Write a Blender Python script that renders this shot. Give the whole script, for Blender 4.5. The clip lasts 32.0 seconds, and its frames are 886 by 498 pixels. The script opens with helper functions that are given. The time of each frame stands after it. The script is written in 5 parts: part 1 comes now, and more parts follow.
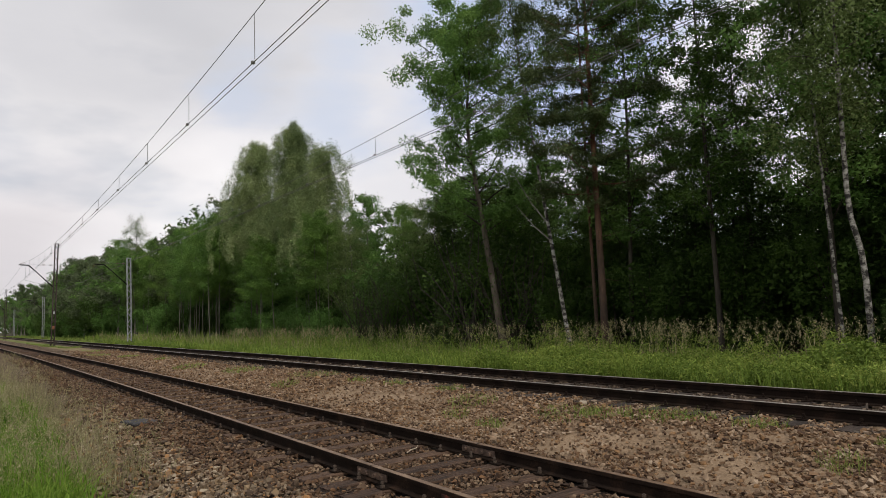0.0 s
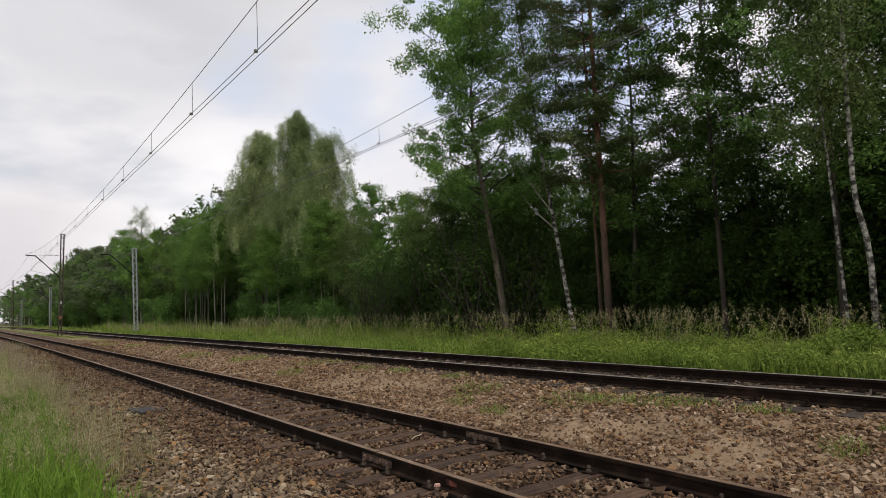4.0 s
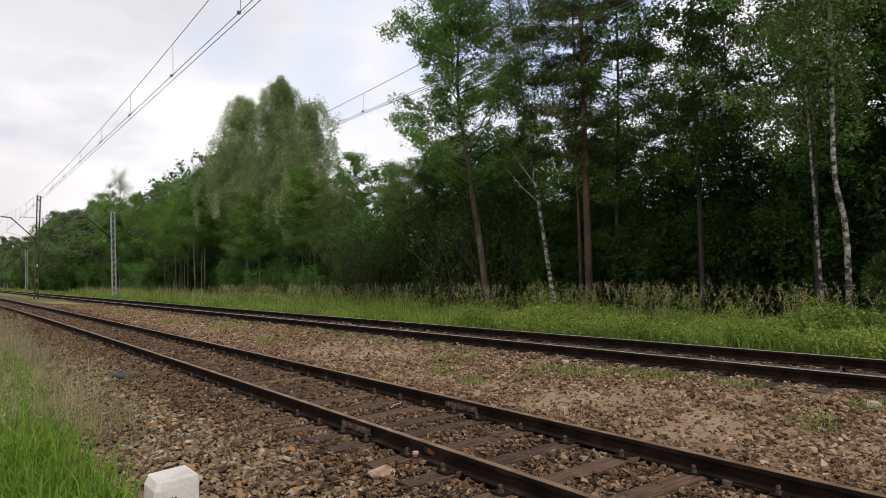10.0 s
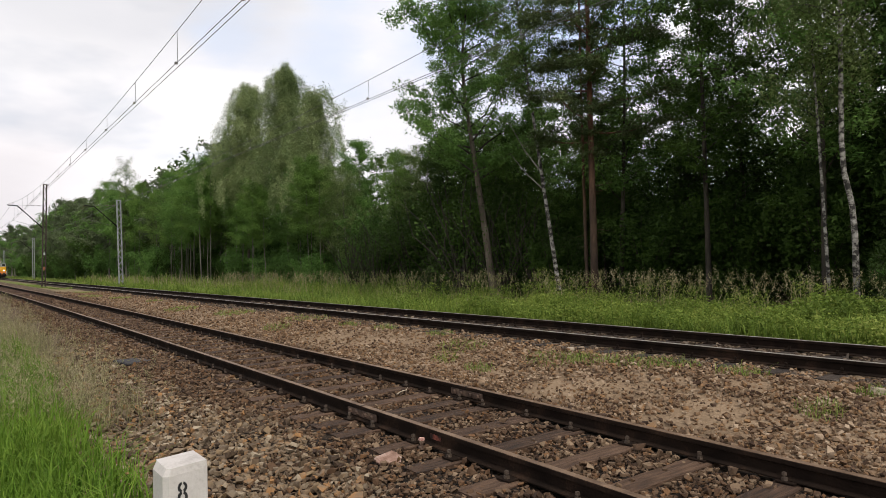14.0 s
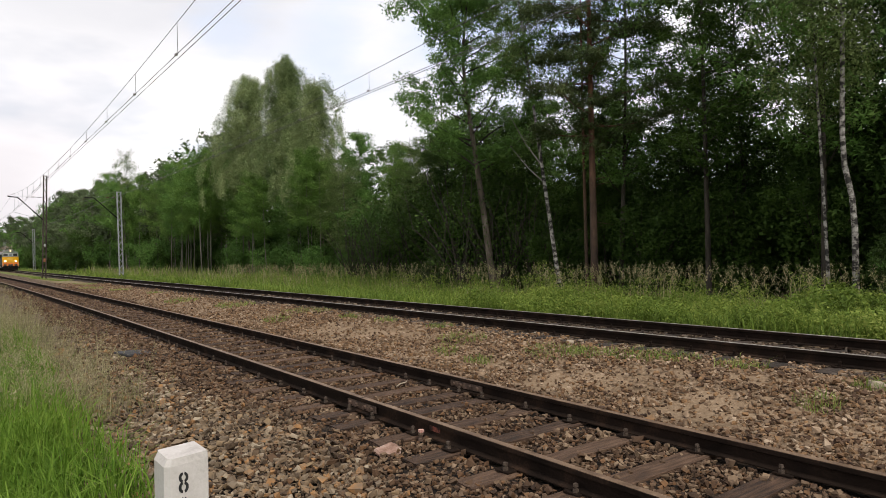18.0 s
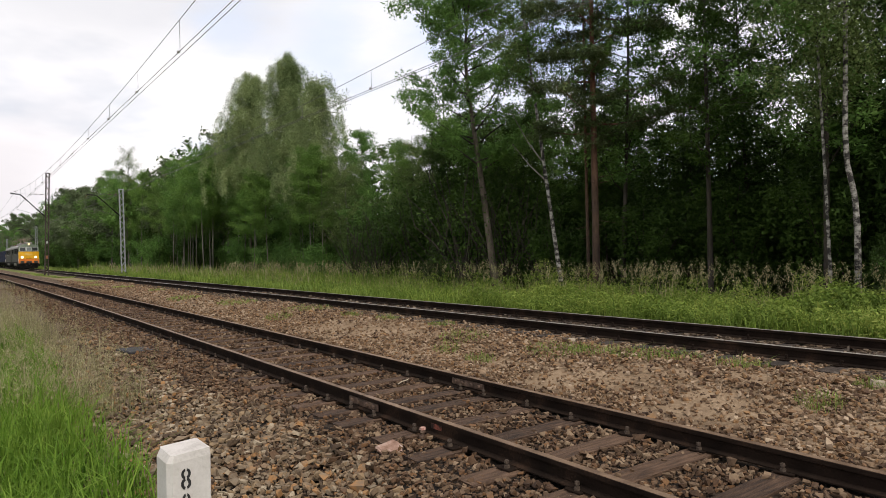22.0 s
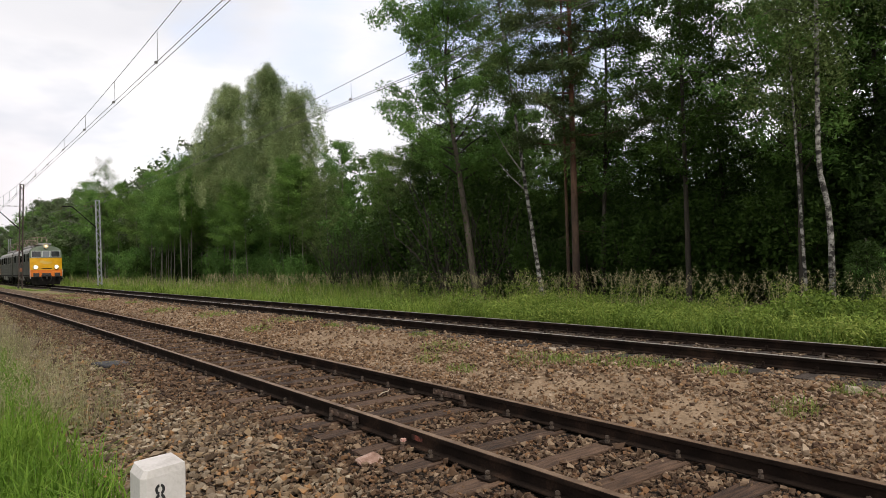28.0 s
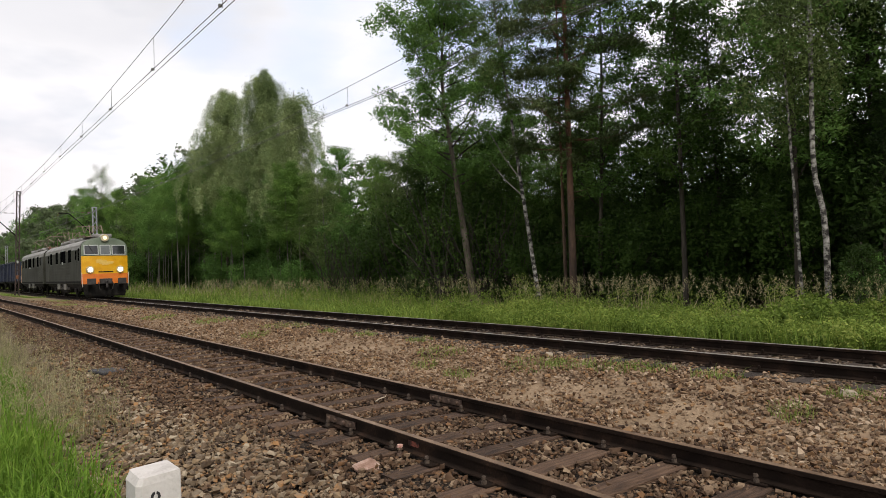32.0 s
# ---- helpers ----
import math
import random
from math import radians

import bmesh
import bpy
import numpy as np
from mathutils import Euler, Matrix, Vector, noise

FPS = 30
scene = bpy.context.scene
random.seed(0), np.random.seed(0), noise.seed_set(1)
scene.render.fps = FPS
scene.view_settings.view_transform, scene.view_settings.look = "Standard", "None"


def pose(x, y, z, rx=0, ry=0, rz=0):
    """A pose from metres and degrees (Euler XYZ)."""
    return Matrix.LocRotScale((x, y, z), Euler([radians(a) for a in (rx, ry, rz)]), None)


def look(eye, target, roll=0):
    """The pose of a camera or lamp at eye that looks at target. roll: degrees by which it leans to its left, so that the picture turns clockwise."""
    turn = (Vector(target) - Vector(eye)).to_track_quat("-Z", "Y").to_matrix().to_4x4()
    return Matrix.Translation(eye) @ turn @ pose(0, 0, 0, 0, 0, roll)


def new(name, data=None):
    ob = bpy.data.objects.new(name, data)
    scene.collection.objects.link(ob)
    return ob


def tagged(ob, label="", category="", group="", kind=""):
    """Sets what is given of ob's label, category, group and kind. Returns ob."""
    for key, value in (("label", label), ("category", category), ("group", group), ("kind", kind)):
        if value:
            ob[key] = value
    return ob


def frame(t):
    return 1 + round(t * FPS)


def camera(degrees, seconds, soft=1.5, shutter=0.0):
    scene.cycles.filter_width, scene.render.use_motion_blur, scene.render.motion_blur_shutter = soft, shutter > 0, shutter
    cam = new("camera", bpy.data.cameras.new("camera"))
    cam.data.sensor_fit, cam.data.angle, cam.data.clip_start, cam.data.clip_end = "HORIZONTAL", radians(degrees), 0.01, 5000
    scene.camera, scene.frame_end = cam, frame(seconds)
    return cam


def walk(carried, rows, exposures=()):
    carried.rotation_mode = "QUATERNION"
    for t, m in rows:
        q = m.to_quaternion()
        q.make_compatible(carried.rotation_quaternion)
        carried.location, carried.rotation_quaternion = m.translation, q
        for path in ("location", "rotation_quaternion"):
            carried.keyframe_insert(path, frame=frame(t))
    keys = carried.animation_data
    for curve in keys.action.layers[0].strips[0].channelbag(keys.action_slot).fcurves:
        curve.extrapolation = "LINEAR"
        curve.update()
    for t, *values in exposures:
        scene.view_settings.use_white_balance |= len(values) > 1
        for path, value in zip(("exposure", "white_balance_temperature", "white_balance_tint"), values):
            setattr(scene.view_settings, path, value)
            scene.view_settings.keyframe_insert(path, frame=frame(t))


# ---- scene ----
cam = camera(67.5, 32.0, soft=0.85)
PATH = [
    (0, -0.005, -0.002, 1.503, 95.62, 2.35, -35.84),
    (0.5, -0.007, -0.007, 1.501, 95.60, 2.25, -35.79),
    (1, -0.007, -0.010, 1.499, 95.57, 2.17, -35.68),
    (1.5, -0.008, -0.016, 1.499, 95.53, 2.19, -35.56),
    (2, -0.006, -0.018, 1.504, 95.48, 2.26, -35.42),
    (2.5, -0.007, -0.022, 1.506, 95.41, 2.40, -35.30),
    (3, -0.004, -0.021, 1.503, 95.29, 2.55, -35.24),
    (3.5, -0.005, -0.023, 1.494, 95.04, 2.61, -35.23),
    (5.5, 0.006, 0.012, 1.476, 93.54, 1.98, -36.53),
    (6, 0.010, 0.017, 1.475, 93.28, 1.83, -36.74),
    (6.5, 0.010, 0.019, 1.475, 93.05, 1.68, -36.90),
    (7, 0.009, 0.016, 1.476, 92.89, 1.57, -37.00),
    (7.5, 0.009, 0.012, 1.477, 92.77, 1.50, -37.05),
    (8, 0.010, 0.014, 1.476, 92.66, 1.44, -37.09),
    (8.5, 0.010, 0.012, 1.477, 92.55, 1.39, -37.10),
    (9, 0.007, 0.008, 1.477, 92.44, 1.34, -37.12),
    (9.5, 0.005, 0.002, 1.478, 92.30, 1.34, -37.08),
    (10, 0.002, -0.001, 1.477, 92.16, 1.35, -37.02),
    (10.5, -0.000, -0.001, 1.477, 92.02, 1.42, -36.94),
    (11, -0.002, -0.004, 1.479, 91.84, 1.53, -36.82),
    (11.5, 0.000, -0.000, 1.475, 91.67, 1.61, -36.74),
    (12, -0.001, 0.001, 1.475, 91.50, 1.67, -36.69),
    (12.5, -0.001, 0.005, 1.474, 91.33, 1.63, -36.64),
    (13, -0.002, 0.006, 1.473, 91.23, 1.56, -36.60),
    (13.5, -0.001, 0.007, 1.471, 91.17, 1.48, -36.57),
    (14, 0.002, 0.010, 1.471, 91.12, 1.39, -36.58),
    (14.5, 0.003, 0.012, 1.472, 91.09, 1.33, -36.63),
    (16.5, 0.002, 0.007, 1.470, 90.72, 1.28, -36.69),
    (17, -0.000, 0.007, 1.471, 90.64, 1.26, -36.68),
    (17.5, -0.002, 0.005, 1.471, 90.57, 1.22, -36.62),
    (18, -0.003, -0.003, 1.472, 90.49, 1.23, -36.56),
    (18.5, -0.003, -0.003, 1.472, 90.36, 1.26, -36.52),
    (19, -0.001, -0.001, 1.470, 90.23, 1.24, -36.56),
    (19.5, -0.003, -0.004, 1.469, 90.13, 1.17, -36.61),
    (20, -0.003, -0.012, 1.472, 90.07, 1.11, -36.67),
    (20.5, -0.006, -0.010, 1.471, 90.11, 1.05, -36.68),
    (21, -0.006, -0.009, 1.468, 90.17, 1.02, -36.59),
    (21.5, -0.010, -0.006, 1.469, 90.25, 1.04, -36.45),
    (22, -0.006, -0.004, 1.471, 90.32, 1.10, -36.41),
    (22.5, -0.002, -0.003, 1.471, 90.38, 1.17, -36.55),
    (23, 0.003, 0.000, 1.470, 90.43, 1.25, -36.89),
    (23.5, 0.006, -0.000, 1.470, 90.53, 1.27, -37.17),
    (24, 0.005, -0.002, 1.471, 90.59, 1.31, -37.44),
    (24.5, 0.004, -0.006, 1.471, 90.69, 1.34, -37.60),
    (25, 0.005, -0.011, 1.472, 90.75, 1.43, -37.72),
    (25.5, 0.004, -0.011, 1.471, 90.81, 1.45, -37.80),
    (27.5, 0.004, -0.016, 1.472, 91.14, 1.47, -37.95),
    (28, 0.007, -0.010, 1.469, 91.18, 1.42, -38.03),
    (28.5, 0.008, -0.013, 1.470, 91.23, 1.38, -38.11),
    (29, 0.007, -0.016, 1.470, 91.27, 1.39, -38.21),
    (29.5, 0.006, -0.019, 1.472, 91.30, 1.42, -38.26),
    (30, 0.004, -0.022, 1.474, 91.36, 1.44, -38.29),
    (30.5, 0.006, -0.025, 1.473, 91.46, 1.46, -38.28),
    (31, 0.004, -0.035, 1.477, 91.53, 1.51, -38.28),
    (31.5, 0.005, -0.036, 1.477, 91.59, 1.58, -38.27),
    (32, 0.007, -0.038, 1.476, 91.61, 1.68, -38.23),
]
EXPOSURE = [(0.0, -0.34), (3.5, -0.27), (6.0, -0.15), (9.0, -0.08), (13.0, -0.05), (19.0, 0.03), (32.0, 0.03)]
walk(cam, [(t, pose(x, y, z, a, b, c)) for t, x, y, z, a, b, c in PATH], EXPOSURE)

# ---------------------------------------------------------------- world and sun
CLOUDS = [((0.16, 0.90, 0.43), 0.10, 0.20, (0.72, 0.72, 0.76, 1), 0.6), ((0.36, 0.82, 0.50), 0.10, 0.16, (0.72, 0.72, 0.76, 1), 0.6), ((0.328, 0.888, 0.324), 0.02, 0.07, (0.74, 0.83, 1.02, 1), 0.6),
          ((0.467, 0.83, 0.304), 0.03, 0.08, (0.76, 0.85, 1.04, 1), 0.7), ((0.66, 0.64, 0.42), 0.10, 0.16, (0.62, 0.76, 1.05, 1), 0.8), ((0.05, 0.99, 0.06), 0.06, 0.18, (0.82, 0.77, 0.80, 1), 0.7)]


def make_world():
    world = bpy.data.worlds.new("overcast_sky")
    scene.world = world
    world.use_nodes = True
    nt = world.node_tree
    nt.nodes.clear()
    N = nt.nodes.new
    out, bg = N("ShaderNodeOutputWorld"), N("ShaderNodeBackground")
    sky = N("ShaderNodeTexSky")
    sky.sky_type, sky.sun_disc = "NISHITA", False
    sky.sun_elevation, sky.sun_rotation = radians(51), radians(188)
    gain = N("ShaderNodeVectorMath")
    gain.operation = "SCALE"
    gain.inputs["Scale"].default_value = 0.10
    nt.links.new(sky.outputs[0], gain.inputs[0])
    co, mp = N("ShaderNodeTexCoord"), N("ShaderNodeMapping")
    mp.inputs["Scale"].default_value = (1.0, 1.0, 2.6)
    mp.inputs["Location"].default_value = (0.35, 0.1, 0.0)
    nt.links.new(co.outputs["Generated"], mp.inputs[0])
    n1, n2 = N("ShaderNodeTexNoise"), N("ShaderNodeTexNoise")
    n1.inputs["Scale"].default_value, n1.inputs["Detail"].default_value, n1.inputs["Roughness"].default_value = 1.6, 6, 0.55
    n2.inputs["Scale"].default_value, n2.inputs["Detail"].default_value = 2.6, 5
    nt.links.new(mp.outputs[0], n1.inputs["Vector"])
    nt.links.new(mp.outputs[0], n2.inputs["Vector"])
    shade, cover = N("ShaderNodeValToRGB"), N("ShaderNodeValToRGB")
    shade.color_ramp.elements[0].position, shade.color_ramp.elements[0].color = 0.36, (1.0, 0.985, 1.03, 1)
    shade.color_ramp.elements[1].position, shade.color_ramp.elements[1].color = 0.60, (1.26, 1.22, 1.23, 1)
    cover.color_ramp.elements[0].position, cover.color_ramp.elements[0].color = 0.30, (0.25, 0.25, 0.25, 1)
    cover.color_ramp.elements[1].position, cover.color_ramp.elements[1].color = 0.50, (1, 1, 1, 1)
    nt.links.new(n1.outputs[0], shade.inputs[0])
    nt.links.new(n2.outputs[0], cover.inputs[0])

    def toward(direction, wide, soft):
        """1 toward a direction of the sky, falling to 0 with a ragged edge."""
        d, near = N("ShaderNodeVectorMath"), N("ShaderNodeMapRange")
        d.operation = "DISTANCE"
        d.inputs[1].default_value = direction
        warp = N("ShaderNodeVectorMath")
        warp.operation = "MULTIPLY_ADD"
        warp.inputs[1].default_value, warp.inputs[2].default_value = (0.35, 0.35, 0.35), (-0.17, -0.17, -0.17)
        nt.links.new(n2.outputs["Color"], warp.inputs[0])
        moved = N("ShaderNodeVectorMath")
        nt.links.new(co.outputs["Generated"], moved.inputs[0])
        nt.links.new(warp.outputs[0], moved.inputs[1])
        nt.links.new(moved.outputs[0], d.inputs[0])
        near.interpolation_type = "SMOOTHSTEP"
        near.inputs[1].default_value, near.inputs[2].default_value = wide + soft, wide
        nt.links.new(d.outputs["Value"], near.inputs[0])
        return near.outputs[0]

    def blend(fac, a, b, amount):
        k, m = N("ShaderNodeMath"), N("ShaderNodeMix")
        k.operation, k.inputs[1].default_value = "MULTIPLY", amount
        nt.links.new(fac, k.inputs[0])
        m.data_type = "RGBA"
        nt.links.new(k.outputs[0], m.inputs[0])
        for socket, v in ((m.inputs[6], a), (m.inputs[7], b)):
            if isinstance(v, tuple):
                socket.default_value = v
            else:
                nt.links.new(v, socket)
        return m.outputs[2]

    mix = blend(cover.outputs[0], gain.outputs[0], shade.outputs[0], 1.0)
    for direction, wide, soft, colour, amount in CLOUDS:
        mix = blend(toward(direction, wide, soft), mix, colour, amount)
    nt.links.new(mix, bg.inputs[0])
    bg.inputs[1].default_value = 1.0
    nt.links.new(bg.outputs[0], out.inputs[0])


make_world()
sun = new("sun", bpy.data.lights.new("sun", "SUN"))
sun.data.energy, sun.data.angle, sun.data.color = 2.5, radians(14), (1.0, 0.94, 0.84)
sun.matrix_world = look((-5, -36, 46), (0, 0, 0))

# ---------------------------------------------------------------- materials
MATS = {}


def material(name, stops, scale=8.0, fine=60.0, rough=0.85, metal=0.0, bump=0.3, island=0.0, objrand=0.0, translucent=0.0, stretch=(1, 1, 1), glow=0.0, spec=0.4, depth=0.02, grain=0.35, high=None):
    """Procedural surface: colours of a coarse noise, a fine grain, optional variation from piece to piece."""
    m = bpy.data.materials.new(name)
    m.use_nodes = True
    nt = m.node_tree
    nt.nodes.clear()
    N, L = nt.nodes.new, nt.links.new
    out, bs = N("ShaderNodeOutputMaterial"), N("ShaderNodeBsdfPrincipled")
    co, mp = N("ShaderNodeTexCoord"), N("ShaderNodeMapping")
    mp.inputs["Scale"].default_value = stretch
    L(co.outputs["Object"], mp.inputs[0])
    a, b = N("ShaderNodeTexNoise"), N("ShaderNodeTexNoise")
    a.inputs["Scale"].default_value, a.inputs["Detail"].default_value = scale, 5
    b.inputs["Scale"].default_value, b.inputs["Detail"].default_value = fine, 4
    L(mp.outputs[0], a.inputs["Vector"])
    L(mp.outputs[0], b.inputs["Vector"])
    ramp = N("ShaderNodeValToRGB")
    while len(ramp.color_ramp.elements) < len(stops):
        ramp.color_ramp.elements.new(0.5)
    for e, (p, c) in zip(ramp.color_ramp.elements, stops):
        e.position, e.color = p, (*c, 1)
    add = N("ShaderNodeMath")
    add.operation = "MULTIPLY_ADD"
    add.inputs[1].default_value, add.inputs[2].default_value = grain, -grain / 2
    L(b.outputs[0], add.inputs[0])
    tot = N("ShaderNodeMath")
    L(a.outputs[0], tot.inputs[0])
    L(add.outputs[0], tot.inputs[1])
    last = tot.outputs[0]
    for amount, node, socket in ((island, "ShaderNodeNewGeometry", "Random Per Island"), (objrand, "ShaderNodeObjectInfo", "Random")):
        if amount:
            src, mul, s2 = N(node), N("ShaderNodeMath"), N("ShaderNodeMath")
            mul.operation = "MULTIPLY_ADD"
            mul.inputs[1].default_value, mul.inputs[2].default_value = amount, -amount / 2
            L(src.outputs[socket], mul.inputs[0])
            L(last, s2.inputs[0])
            L(mul.outputs[0], s2.inputs[1])
            last = s2.outputs[0]
    L(last, ramp.inputs[0])
    colour = ramp.outputs[0]
    if high:
        z, up, mx = N("ShaderNodeSeparateXYZ"), N("ShaderNodeMapRange"), N("ShaderNodeMix")
        L(co.outputs["Object"], z.inputs[0])
        up.inputs[1].default_value, up.inputs[2].default_value = high[0], high[1]
        L(z.outputs[2], up.inputs[0])
        mx.data_type, mx.blend_type = "RGBA", "MULTIPLY"
        mx.inputs[7].default_value = (*high[2], 1)
        L(up.outputs[0], mx.inputs[0])
        L(colour, mx.inputs[6])
        colour = mx.outputs[2]
    L(colour, bs.inputs["Base Color"])
    bs.inputs["Roughness"].default_value, bs.inputs["Metallic"].default_value = rough, metal
    bs.inputs["Specular IOR Level"].default_value = spec
    if bump:
        bp = N("ShaderNodeBump")
        bp.inputs["Strength"].default_value, bp.inputs["Distance"].default_value = bump, depth
        L(b.outputs[0], bp.inputs["Height"])
        L(bp.outputs[0], bs.inputs["Normal"])
    if glow:
        bs.inputs["Emission Color"].default_value = (*stops[-1][1], 1)
        bs.inputs["Emission Strength"].default_value = glow
    if translucent:
        tr, mx = N("ShaderNodeBsdfTranslucent"), N("ShaderNodeMixShader")
        L(ramp.outputs[0], tr.inputs[0])
        mx.inputs[0].default_value = translucent
        L(bs.outputs[0], mx.inputs[1])
        L(tr.outputs[0], mx.inputs[2])
        L(mx.outputs[0], out.inputs[0])
    else:
        L(bs.outputs[0], out.inputs[0])
    MATS[name] = m
    return m


material("ballast", [(0.06, (0.06, 0.04, 0.026)), (0.22, (0.13, 0.088, 0.052)), (0.36, (0.18, 0.14, 0.098)), (0.46, (0.105, 0.073, 0.047)), (0.56, (0.225, 0.155, 0.088)), (0.66, (0.15, 0.113, 0.078)), (0.76, (0.28, 0.145, 0.057)), (0.84, (0.18, 0.13, 0.084)), (0.97, (0.32, 0.26, 0.185))], scale=3, fine=70, island=0.95, bump=0.15, spec=0.25, depth=0.005, grain=0.12)
material("ballast_loose", [(0.06, (0.06, 0.04, 0.026)), (0.22, (0.13, 0.088, 0.052)), (0.36, (0.18, 0.14, 0.098)), (0.46, (0.105, 0.073, 0.047)), (0.56, (0.225, 0.155, 0.088)), (0.66, (0.15, 0.113, 0.078)), (0.76, (0.28, 0.145, 0.057)), (0.84, (0.18, 0.13, 0.084)), (0.97, (0.32, 0.26, 0.185))], scale=3, fine=70, objrand=0.95, bump=0.15, spec=0.25, depth=0.005, grain=0.12)
material("ballast_dim", [(0.06, (0.035, 0.026, 0.02)), (0.3, (0.075, 0.055, 0.04)), (0.5, (0.115, 0.082, 0.058)), (0.66, (0.085, 0.07, 0.056)), (0.8, (0.15, 0.105, 0.07)), (0.96, (0.24, 0.19, 0.14))], scale=3, fine=70, island=0.95, bump=0.15, spec=0.3, depth=0.005, grain=0.12)
material("ballast_rusty", [(0.06, (0.035, 0.02, 0.012)), (0.22, (0.085, 0.048, 0.026)), (0.36, (0.105, 0.068, 0.042)), (0.46, (0.068, 0.04, 0.025)), (0.58, (0.155, 0.08, 0.036)), (0.68, (0.095, 0.062, 0.04)), (0.8, (0.15, 0.098, 0.06)), (0.97, (0.22, 0.155, 0.10))], scale=3, fine=70, island=0.95, bump=0.15, spec=0.25, depth=0.005, grain=0.12)
material("ballast_pale", [(0.06, (0.055, 0.032, 0.02)), (0.22, (0.155, 0.09, 0.048)), (0.36, (0.19, 0.125, 0.076)), (0.46, (0.105, 0.066, 0.04)), (0.58, (0.245, 0.14, 0.066)), (0.68, (0.155, 0.108, 0.072)), (0.8, (0.24, 0.165, 0.105)), (0.97, (0.33, 0.25, 0.175))], scale=3, fine=70, island=0.95, bump=0.15, spec=0.25, depth=0.005, grain=0.12)
material("old_sleeper", [(0.3, (0.0228, 0.0125, 0.0074)), (0.5, (0.0665, 0.0361, 0.0205)), (0.72, (0.1283, 0.0757, 0.0459))], scale=5, fine=30, objrand=0.2, stretch=(0.6, 6, 3), bump=0.7)
material("tarred_sleeper", [(0.3, (0.018, 0.013, 0.010)), (0.6, (0.05, 0.036, 0.028)), (0.75, (0.085, 0.062, 0.046))], scale=5, fine=30, objrand=0.2, stretch=(0.6, 6, 3), bump=0.6)
material("rail_side", [(0.3, (0.009, 0.006, 0.0045)), (0.55, (0.017, 0.011, 0.008)), (0.78, (0.045, 0.026, 0.017))], scale=4, fine=50, rough=0.9, spec=0.08, bump=0.3)
material("rail_rusty_top", [(0.3, (0.12, 0.076, 0.048)), (0.6, (0.21, 0.14, 0.09)), (0.8, (0.3, 0.21, 0.14))], scale=6, fine=60, rough=0.55, metal=0.3, bump=0.1)
material("rail_bright_top", [(0.3, (0.22, 0.19, 0.17)), (0.6, (0.34, 0.31, 0.28))], scale=6, fine=60, rough=0.4, metal=0.35, bump=0.05)
material("rusty_iron", [(0.3, (0.05, 0.033, 0.025)), (0.55, (0.11, 0.07, 0.05)), (0.75, (0.2, 0.14, 0.1))], scale=12, fine=80, rough=0.75, metal=0.2)
material("bolt_steel", [(0.3, (0.035, 0.024, 0.018)), (0.7, (0.115, 0.085, 0.062))], scale=12, fine=80, rough=0.7, metal=0.2)
material("red_paint", [(0.38, (0.018, 0.011, 0.008)), (0.5, (0.10, 0.03, 0.02)), (0.62, (0.30, 0.09, 0.06))], scale=14, fine=60)
material("faded_paint", [(0.3, (0.3, 0.11, 0.08)), (0.55, (0.55, 0.36, 0.3)), (0.75, (0.66, 0.56, 0.5))], scale=20, fine=90)
material("pink_stone", [(0.3, (0.144, 0.0792, 0.054)), (0.5, (0.2592, 0.1584, 0.1188)), (0.7, (0.36, 0.2664, 0.2232))], scale=9, fine=60)
material("concrete_white", [(0.3, (0.378, 0.35, 0.3262)), (0.5, (0.495, 0.4637, 0.4394)), (0.7, (0.549, 0.5162, 0.4959))], scale=6, fine=70, bump=0.25, depth=0.005)
material("black_paint", [(0.3, (0.012, 0.012, 0.013)), (0.7, (0.03, 0.03, 0.03))], scale=20, fine=90, bump=0)
material("grass", [(0.25, (0.084, 0.1242, 0.0189)), (0.5, (0.168, 0.243, 0.042)), (0.78, (0.2912, 0.3348, 0.0893))], scale=0.6, fine=4, rough=0.7, island=0.35, translucent=0.35, bump=0)
material("grass_bank", [(0.25, (0.058, 0.122, 0.011)), (0.5, (0.125, 0.225, 0.024)), (0.75, (0.21, 0.30, 0.048))], scale=0.35, fine=3, rough=0.75, island=0.35, translucent=0.35, bump=0, spec=0.15)
material("grass_verge", [(0.25, (0.0728, 0.1242, 0.014)), (0.5, (0.1568, 0.243, 0.03)), (0.75, (0.2576, 0.324, 0.06))], scale=0.35, fine=3, rough=0.7, island=0.35, translucent=0.35, bump=0)
material("dry_grass", [(0.25, (0.15, 0.15, 0.06)), (0.5, (0.28, 0.25, 0.13)), (0.75, (0.42, 0.37, 0.23))], scale=0.8, fine=5, island=0.4, translucent=0.3, bump=0)
material("weed_leaf", [(0.25, (0.0898, 0.1417, 0.0194)), (0.55, (0.1795, 0.253, 0.0387)), (0.8, (0.2957, 0.3441, 0.0774))], scale=0.8, fine=5, island=0.4, translucent=0.35, bump=0)
material("leaf_broad", [(0.2, (0.0454, 0.0953, 0.0212)), (0.5, (0.1058, 0.2042, 0.0454)), (0.8, (0.1891, 0.3024, 0.0756))], scale=0.5, fine=3, island=0.16, objrand=0.15, translucent=0.35, rough=0.55, bump=0, spec=0.12)
material("leaf_light", [(0.2, (0.0531, 0.1130, 0.0239)), (0.5, (0.1169, 0.2232, 0.0505)), (0.8, (0.1992, 0.3121, 0.0798))], scale=0.5, fine=3, island=0.16, objrand=0.15, translucent=0.4, rough=0.55, bump=0, spec=0.12)
